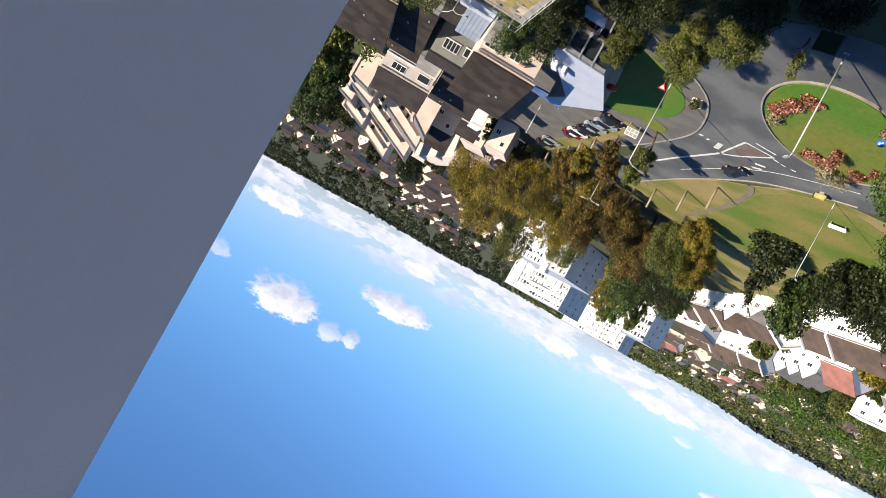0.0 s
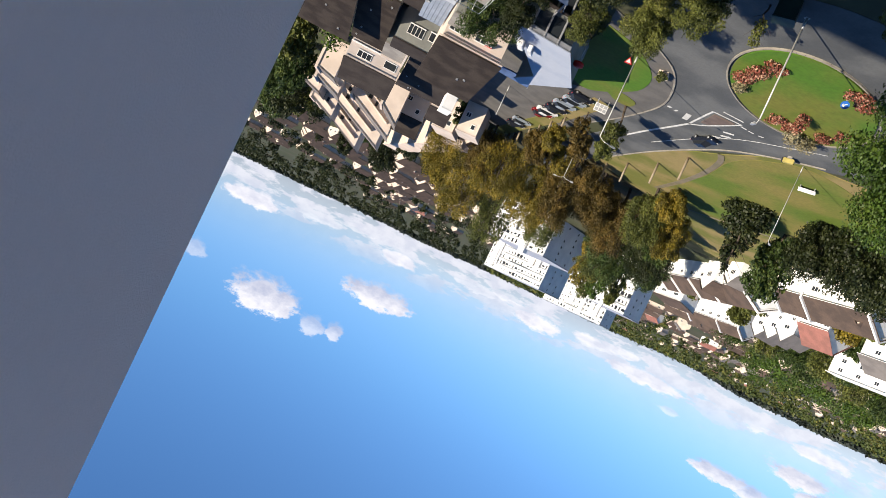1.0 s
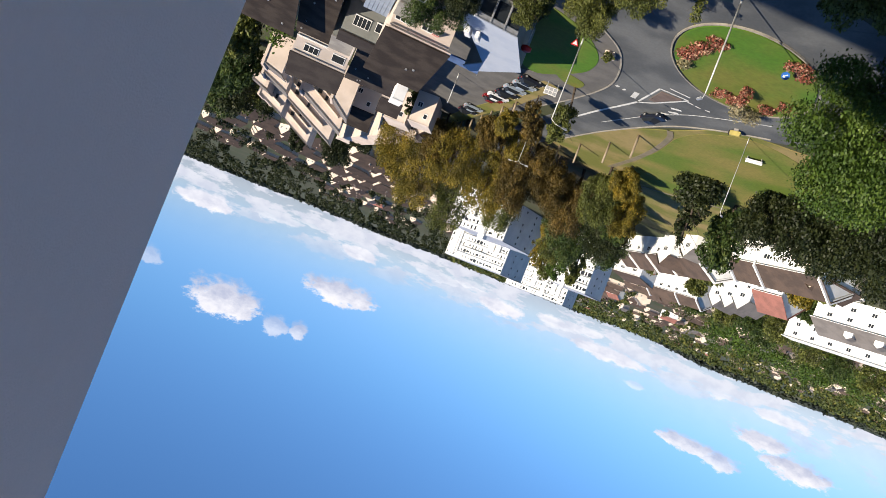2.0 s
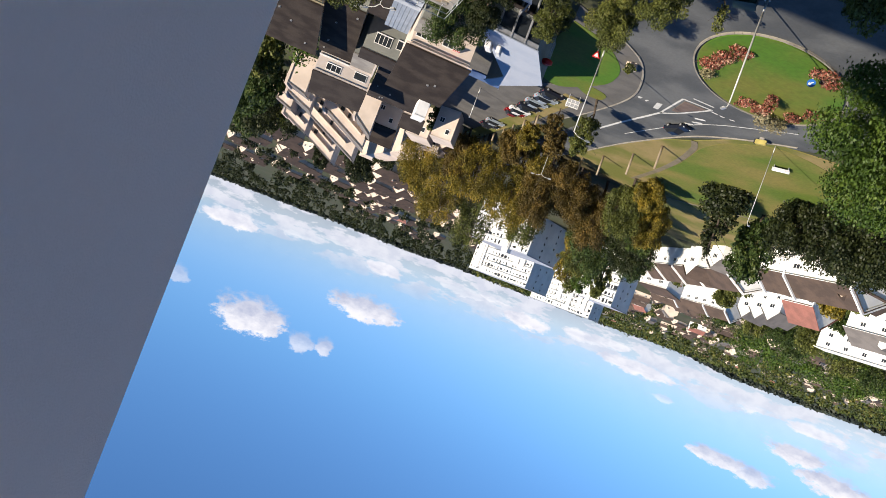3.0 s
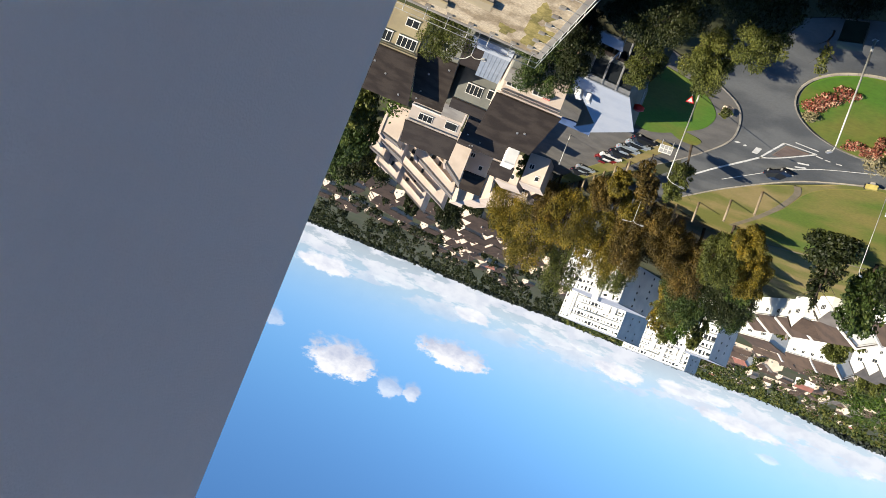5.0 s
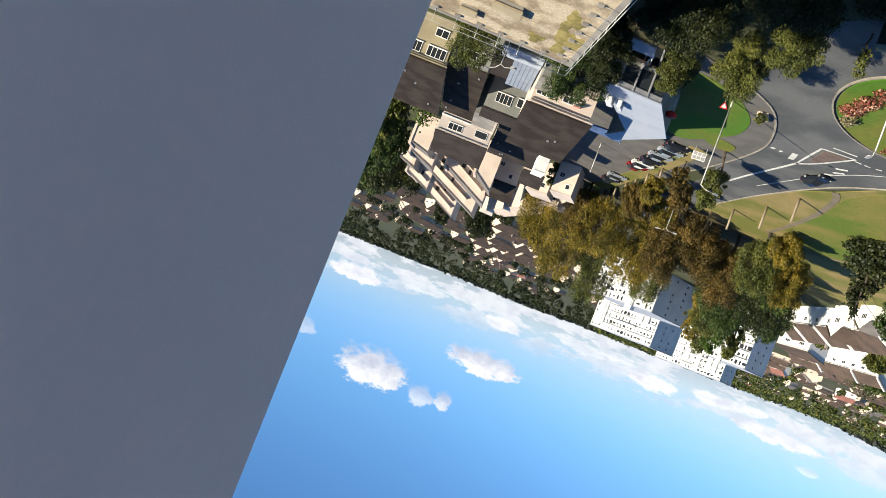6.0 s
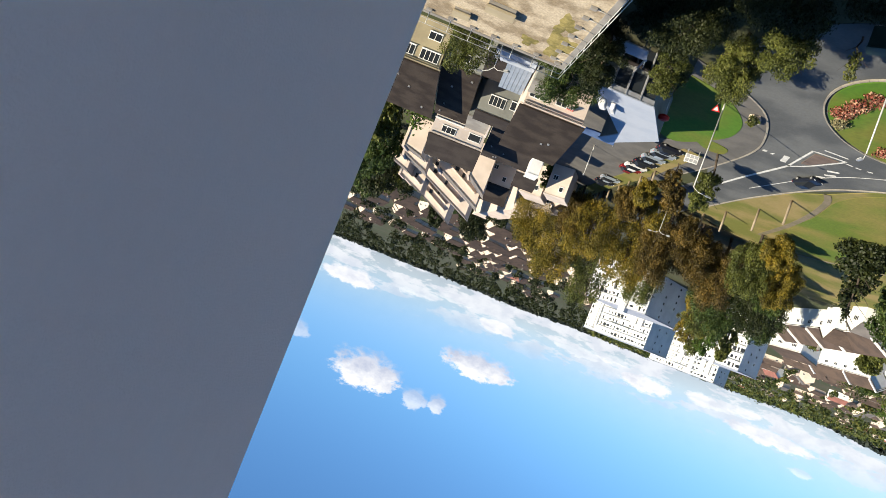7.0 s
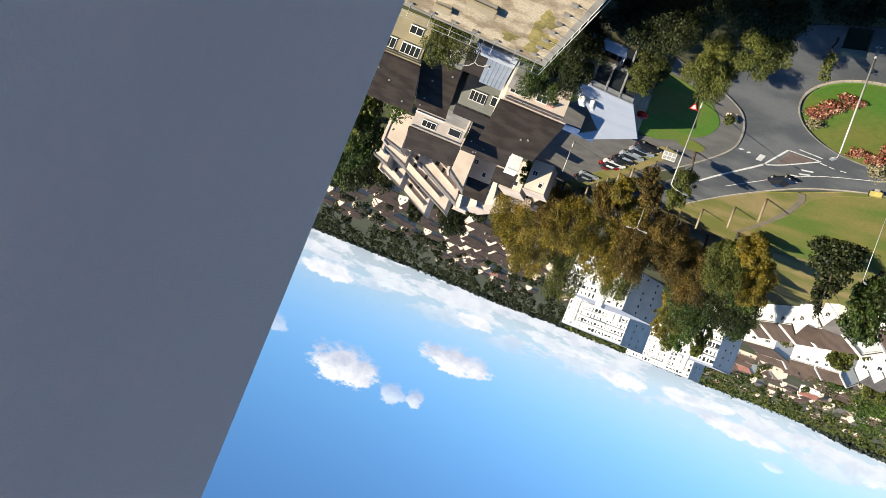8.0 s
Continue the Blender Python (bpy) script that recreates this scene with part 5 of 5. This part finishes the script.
car(-132, 195, 40, P_WHITE, "white car parked beside the large white hall", z=0.0)

# ---- trees, nearest first ----
tree(-37.5, 60, 18, 8.4, LEAF_GREEN, "large bright green leafy tree by the roundabout", 11, 72000, 0.19, 0.2)
tree(18.2, 83.5, 10.8, 3.9, LEAF_OLIVE, "tall bushy olive-green tree behind the flats", 21, 30000, 0.125, 0.05)
tree(5.2, 83.6, 10.6, 4.4, LEAF_MID, "dense green tree with a few red blooms", 22, 42000, 0.13, 0.05)
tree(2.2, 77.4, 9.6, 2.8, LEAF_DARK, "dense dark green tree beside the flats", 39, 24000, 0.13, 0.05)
tree(-5.0, 76, 8.4, 2.3, LEAF_OLIVE, "slender olive-green drooping tree by the shop", 23, 17000, 0.12, 0.12)
tree(-11.0, 73.2, 7.4, 3.1, LEAF_OLIVE, "olive-green street tree beside the road", 24, 26000, 0.12, 0.12)
tree(-13.4, 64.5, 6.8, 2.9, LEAF_OLIVE, "olive-green street tree at the kerb", 25, 22000, 0.12, 0.12)
# part of the deep shade on these crowns is in their leaf colour
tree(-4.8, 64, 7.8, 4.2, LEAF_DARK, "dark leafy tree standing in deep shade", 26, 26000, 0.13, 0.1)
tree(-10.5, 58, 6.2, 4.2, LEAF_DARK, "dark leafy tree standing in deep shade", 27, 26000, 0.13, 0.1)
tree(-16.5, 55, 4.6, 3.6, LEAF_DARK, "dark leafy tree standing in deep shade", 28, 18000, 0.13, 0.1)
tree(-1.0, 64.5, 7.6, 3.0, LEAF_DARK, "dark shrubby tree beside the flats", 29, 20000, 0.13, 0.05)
tree(-19.6, 67.0, 4.6, 0.8, LEAF_OLIVE, "young yellow-green tree at the roadside", 30, 900, 0.14, 0.3)
tree(-19.2, 115.3, 10.0, 2.3, LEAF_OLIVE, "slim olive-green tree beside the notice board", 36, 11000, 0.17, 0.32)
tree(-15.6, 128.5, 6.6, 1.9, LEAF_RUSSET, "small russet tree on the verge", 37, 6000, 0.18, 0.2)
tree(-13.2, 141.0, 7.0, 2.4, LEAF_ORANGE, "small golden autumn tree on the verge", 38, 7000, 0.2, 0.2)
for i, (tx, ty, hh, sp, mt) in enumerate(((-13.8, 147.6, 6.0, 2.6, LEAF_ORANGE), (-18.8, 141.0, 6.5, 2.6, LEAF_RUSSET), (-18.9, 158.8, 8.0, 3.2, LEAF_ORANGE), (-26.3, 161.3, 8.5, 3.2, LEAF_RUSSET), (-11.8, 162.6, 7.5, 3.0, LEAF_ORANGE))):
    tree(tx, ty, hh, sp, mt, "young autumn-leaved tree by the row of posts", 60 + i, 8000, 0.2, 0.15, "tall", "park trees")
tree(-44.5, 58, 9, 4.2, LEAF_OLIVE, "olive-green tree beside the shaded road", 31, 12000, 0.19, 0.1)
tree(*polar(-26.5, 58), 6.4, 3.0, LEAF_OLIVE, "olive-green tree beside the shaded road", 34, 9000, 0.19, 0.1)
tree(*polar(-31.0, 57), 7.4, 3.2, LEAF_OLIVE, "olive-green tree beside the shaded road", 35, 9000, 0.19, 0.1)
tree(6.0, 167, 6.0, 2.6, LEAF_OLIVE, "small olive-green tree beside the townhouses", 32, 1200, 0.5, 0.12)
bush("shrub", 33.5, 136, 0, 3.0, 8.8, LEAF_GREEN, "tall green shrub between the houses", "shrub", 33, 900, 0.4)

PARK = (  # bearing, distance, height, spread, leaves
    (2.2, 186, 17, 7.5, LEAF_ORANGE), (-0.3, 200, 25, 8.5, LEAF_ORANGE), (-2.4, 176, 17, 8.2, LEAF_ORANGE), (-3.6, 206, 28, 8.0, LEAF_OLIVE), (-5.8, 180, 20, 7.5, LEAF_ORANGE),
    (-8.0, 172, 18, 6.5, LEAF_RUSSET), (-7.4, 200, 22, 8, LEAF_OLIVE), (-10.4, 174, 13.5, 6.0, LEAF_RUSSET), (-12.6, 180, 18, 7.0, LEAF_RUSSET), (-14.6, 166, 14.5, 5.5, LEAF_OLIVE),
    (-16.8, 170, 14.5, 5.5, LEAF_ORANGE), (-16.0, 158, 8, 3.6, LEAF_ORANGE), (-0.8, 176, 13, 5.0, LEAF_RUSSET), (-4.6, 156, 8.0, 4.0, LEAF_RUSSET))
for i, (bx, dist, hh, sp, mt) in enumerate(PARK):
    tree(*polar(bx, dist), hh, sp, mt, {"autumn_leaves": "tall park tree in golden autumn leaf", "russet_leaves": "park tree in russet autumn leaf", "olive_leaves": "tall olive-green park tree"}[mt.name],
         100 + i, 25000, 0.23, 0.15, "tall", "park trees")
for i, (bx, dist, hh, sp, mt) in enumerate(((-12.4, 212, 17, 6, LEAF_MID), (-13.6, 222, 22, 8, LEAF_MID), (-16.0, 214, 18, 8, LEAF_DARK), (-16.6, 200, 13, 5, LEAF_MID), (-12.4, 250, 22, 7, LEAF_OLIVE),
        (-12.6, 262, 21, 5, LEAF_ORANGE), (-16.6, 240, 18, 7, LEAF_MID), (-17.2, 236, 8, 4, LEAF_RUSSET))):
    tree(*polar(bx, dist), hh, sp, mt, "dark evergreen tree with feathery boughs" if mt in (LEAF_DARK, LEAF_MID) else "yellowing tree behind the evergreens", 130 + i, 14000, 0.33, 0.1, "tall", "park trees")
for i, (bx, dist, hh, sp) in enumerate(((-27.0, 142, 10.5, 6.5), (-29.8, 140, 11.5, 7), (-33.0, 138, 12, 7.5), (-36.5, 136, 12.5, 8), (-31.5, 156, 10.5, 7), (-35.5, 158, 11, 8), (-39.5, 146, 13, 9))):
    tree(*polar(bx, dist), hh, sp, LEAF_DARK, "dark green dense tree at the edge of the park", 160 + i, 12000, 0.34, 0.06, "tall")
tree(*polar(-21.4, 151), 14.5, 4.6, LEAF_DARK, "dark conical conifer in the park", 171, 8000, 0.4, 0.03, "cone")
tree(*polar(-24.4, 163), 15.5, 5.2, LEAF_MID, "tall green tree in the park", 172, 8000, 0.42, 0.06, "tall")
for i, (bx, dist, hh, sp, mt) in enumerate(((15.6, 190, 13, 6, LEAF_MID), (16.4, 215, 14, 7, LEAF_MID), (15.2, 245, 16, 7, LEAF_DARK), (16.5, 160, 11, 5, LEAF_OLIVE), (15.6, 270, 16, 8, LEAF_MID), (14.2, 262, 12, 6, LEAF_OLIVE),
        (8.4, 262, 10, 5, LEAF_MID), (5.0, 246, 10, 6, LEAF_DARK), (2.6, 236, 9, 5, LEAF_MID), (6.6, 292, 14, 7, LEAF_DARK), (9.6, 320, 14, 5, LEAF_DARK))):
    tree(*polar(bx, dist), hh, sp, mt, "green garden tree beyond the townhouses", 190 + i, 5500, 0.55, 0.08, "tall")

for i, (bx, dist, hh, sp, mt) in enumerate(((-11.8, 286, 24, 5, LEAF_ORANGE), (-13.3, 300, 25.5, 5.5, LEAF_GREEN), (-14.8, 312, 25, 4.5, LEAF_OLIVE), (-12.6, 340, 26, 6, LEAF_OLIVE), (-13.6, 330, 20, 5, LEAF_MID),
        (-24.4, 214, 7, 4, LEAF_MID), (-24.6, 262, 8, 5, LEAF_OLIVE), (-30.8, 236, 8, 4.5, LEAF_ORANGE), (-31.6, 262, 9, 5, LEAF_MID), (-32.2, 225, 6, 4, LEAF_OLIVE), (-20.4, 300, 8, 5, LEAF_OLIVE), (-23.8, 318, 9, 5, LEAF_OLIVE),
        (-26.5, 356, 14, 7, LEAF_OLIVE), (-28.4, 345, 15, 8, LEAF_MID), (-30.2, 330, 15, 8, LEAF_OLIVE), (-31.8, 318, 14, 8, LEAF_MID), (-29.4, 390, 17, 8, LEAF_MID), (-32.6, 370, 18, 9, LEAF_OLIVE), (-34.4, 400, 19, 9, LEAF_MID),
        (-36.8, 390, 19, 9, LEAF_OLIVE), (-39, 380, 19, 9, LEAF_MID), (-24.4, 392, 12, 6, LEAF_MID), (-17.0, 300, 10, 5, LEAF_OLIVE), (1.8, 300, 10, 5, LEAF_ORANGE), (0.4, 330, 13, 6, LEAF_OLIVE))):
    tree(*polar(bx, dist), hh, sp, mt, "leafy garden tree among the white houses" if bx < -16 else "yellow-green tree in front of the white blocks", 230 + i, 5200, 0.55, 0.08, "tall")


# ---- far land ----
def far_woods(mat, label, b0, b1, belts, seed):
    rng = np.random.default_rng(seed)
    V, F, base = [], [], 0
    for count, d0, d1, per, size, h0, h1 in belts:
        for _ in range(count):
            bx = rng.uniform(b0, b1)
            dist = math.sqrt(rng.uniform(d0 ** 2, d1 ** 2))
            if dist < 380 and -33 < bx < -17 and rng.random() < 0.7:
                continue
            if -18.5 < bx < -3.0 and dist < 560:
                continue
            x, y = polar(bx, dist)
            if any(abs(p.x - x) < 9 and abs(p.y - y) < 9 for p in spots):
                continue
            h = rng.uniform(h0, h1)
            r = h * rng.uniform(0.32, 0.55)
            lobes = [(x + rng.normal() * r * 0.45, y + rng.normal() * r * 0.45, h * rng.uniform(0.25, 0.75), r * 0.65, r * 0.65, h * 0.27) for _ in range(5)]
            v, f = leaf_cloud(lobes, per, size, seed=int(rng.integers(1 << 30)))
            V.append(v), F.append(f + base)
            base += len(v)
    ob = new("far_woods", quads("far_woods", np.concatenate(V), np.concatenate(F), mat))
    return tagged(ob, label, "trees", kind="stuff")


far_woods(LEAF_FAR, "mixed green and yellowing trees stretching to the horizon", -45, -5,
          ((170, 300, 540, 260, 0.75, 5, 12), (270, 480, 1300, 110, 1.4, 4, 13), (80, 520, 1700, 170, 1.7, 15, 26), (560, 1200, 2600, 30, 3.4, 6, 17), (40, 1500, 2700, 90, 3.6, 24, 36), (560, 2500, 3700, 18, 6.5, 8, 28)), 5)
far_woods(LEAF_GREEN, "bright green rounded trees behind the white hall", -45, -25, ((70, 340, 760, 420, 0.85, 10, 20), (60, 500, 1100, 200, 1.3, 8, 18)), 6)
far_woods(LEAF_DARK, "dark trees between the rows of houses", -6, 19,
          ((36, 290, 480, 300, 0.75, 5, 9), (70, 480, 720, 260, 1.0, 6, 13), (48, 720, 1000, 220, 1.3, 9, 18), (60, 1100, 1700, 150, 2.0, 12, 24), (220, 1200, 2600, 30, 3.4, 6, 15), (260, 2500, 3700, 18, 6.5, 6, 14)), 9)


def ridge(name, b0, b1, dist, low, high, seed, label):
    """A long wooded ridge on the horizon."""
    bm = bmesh.new()
    rows = []
    n = 700
    for i in range(n + 1):
        f = i / n
        x, y = polar(b0 + (b1 - b0) * f, dist)
        x2, y2 = polar(b0 + (b1 - b0) * f, dist + 260)
        h = (low + (high - low) * (0.5 + 0.5 * noise.noise((f * 7 + seed, 0, 0)))) * min(1, 6 * f, 6 * (1 - f)) + 6 * noise.noise((f * 120, seed, 0)) + 3 * noise.noise((f * 400, seed, 3))
        rows.append((bm.verts.new((x, y, -2)), bm.verts.new((x, y, max(1, h * 0.85))), bm.verts.new((x2, y2, max(2, h)))))
    rng = random.Random(seed)
    lobes = []
    for a, b in zip(rows, rows[1:]):
        bm.faces.new((a[0], b[0], b[1], a[1])), bm.faces.new((a[1], b[1], b[2], a[2]))
        for level in (rng.uniform(0, 0.5), rng.uniform(0.5, 1.0)):
            lobes.append((a[1].co.x, a[1].co.y, a[1].co.z * level, 15, 15, 6))
    v, f = leaf_cloud(lobes, 7000, 12, seed=seed)
    tagged(new(name + "_trees", quads(name + "_trees", v, f, LEAF_RIDGE)), "dark far trees covering the ridge", "trees", kind="stuff")
    bmesh.ops.recalc_face_normals(bm, faces=bm.faces)
    ob = part(name, bm, M_RIDGE)
    return tagged(ob, label, "hills", kind="structure")


LEAF_RIDGE = leaf_material("ridge_leaves", (0.011, 0.0165, 0.0165), (0.0248, 0.0341, 0.0275), (0.0495, 0.055, 0.033), 0.01)
M_RIDGE = material("wooded_ridge", (0.0165, 0.0248, 0.0248), 1.0, (0.033, 0.044, 0.033), 0.02, 6, 0.08, 0.5)
ridge("ridge_west", -50, -21, 3750, 26, 62, 3, "dark wooded ridge on the western horizon")
ridge("ridge_north", -24, 26, 4000, 6, 34, 8, "low wooded ridge on the horizon")
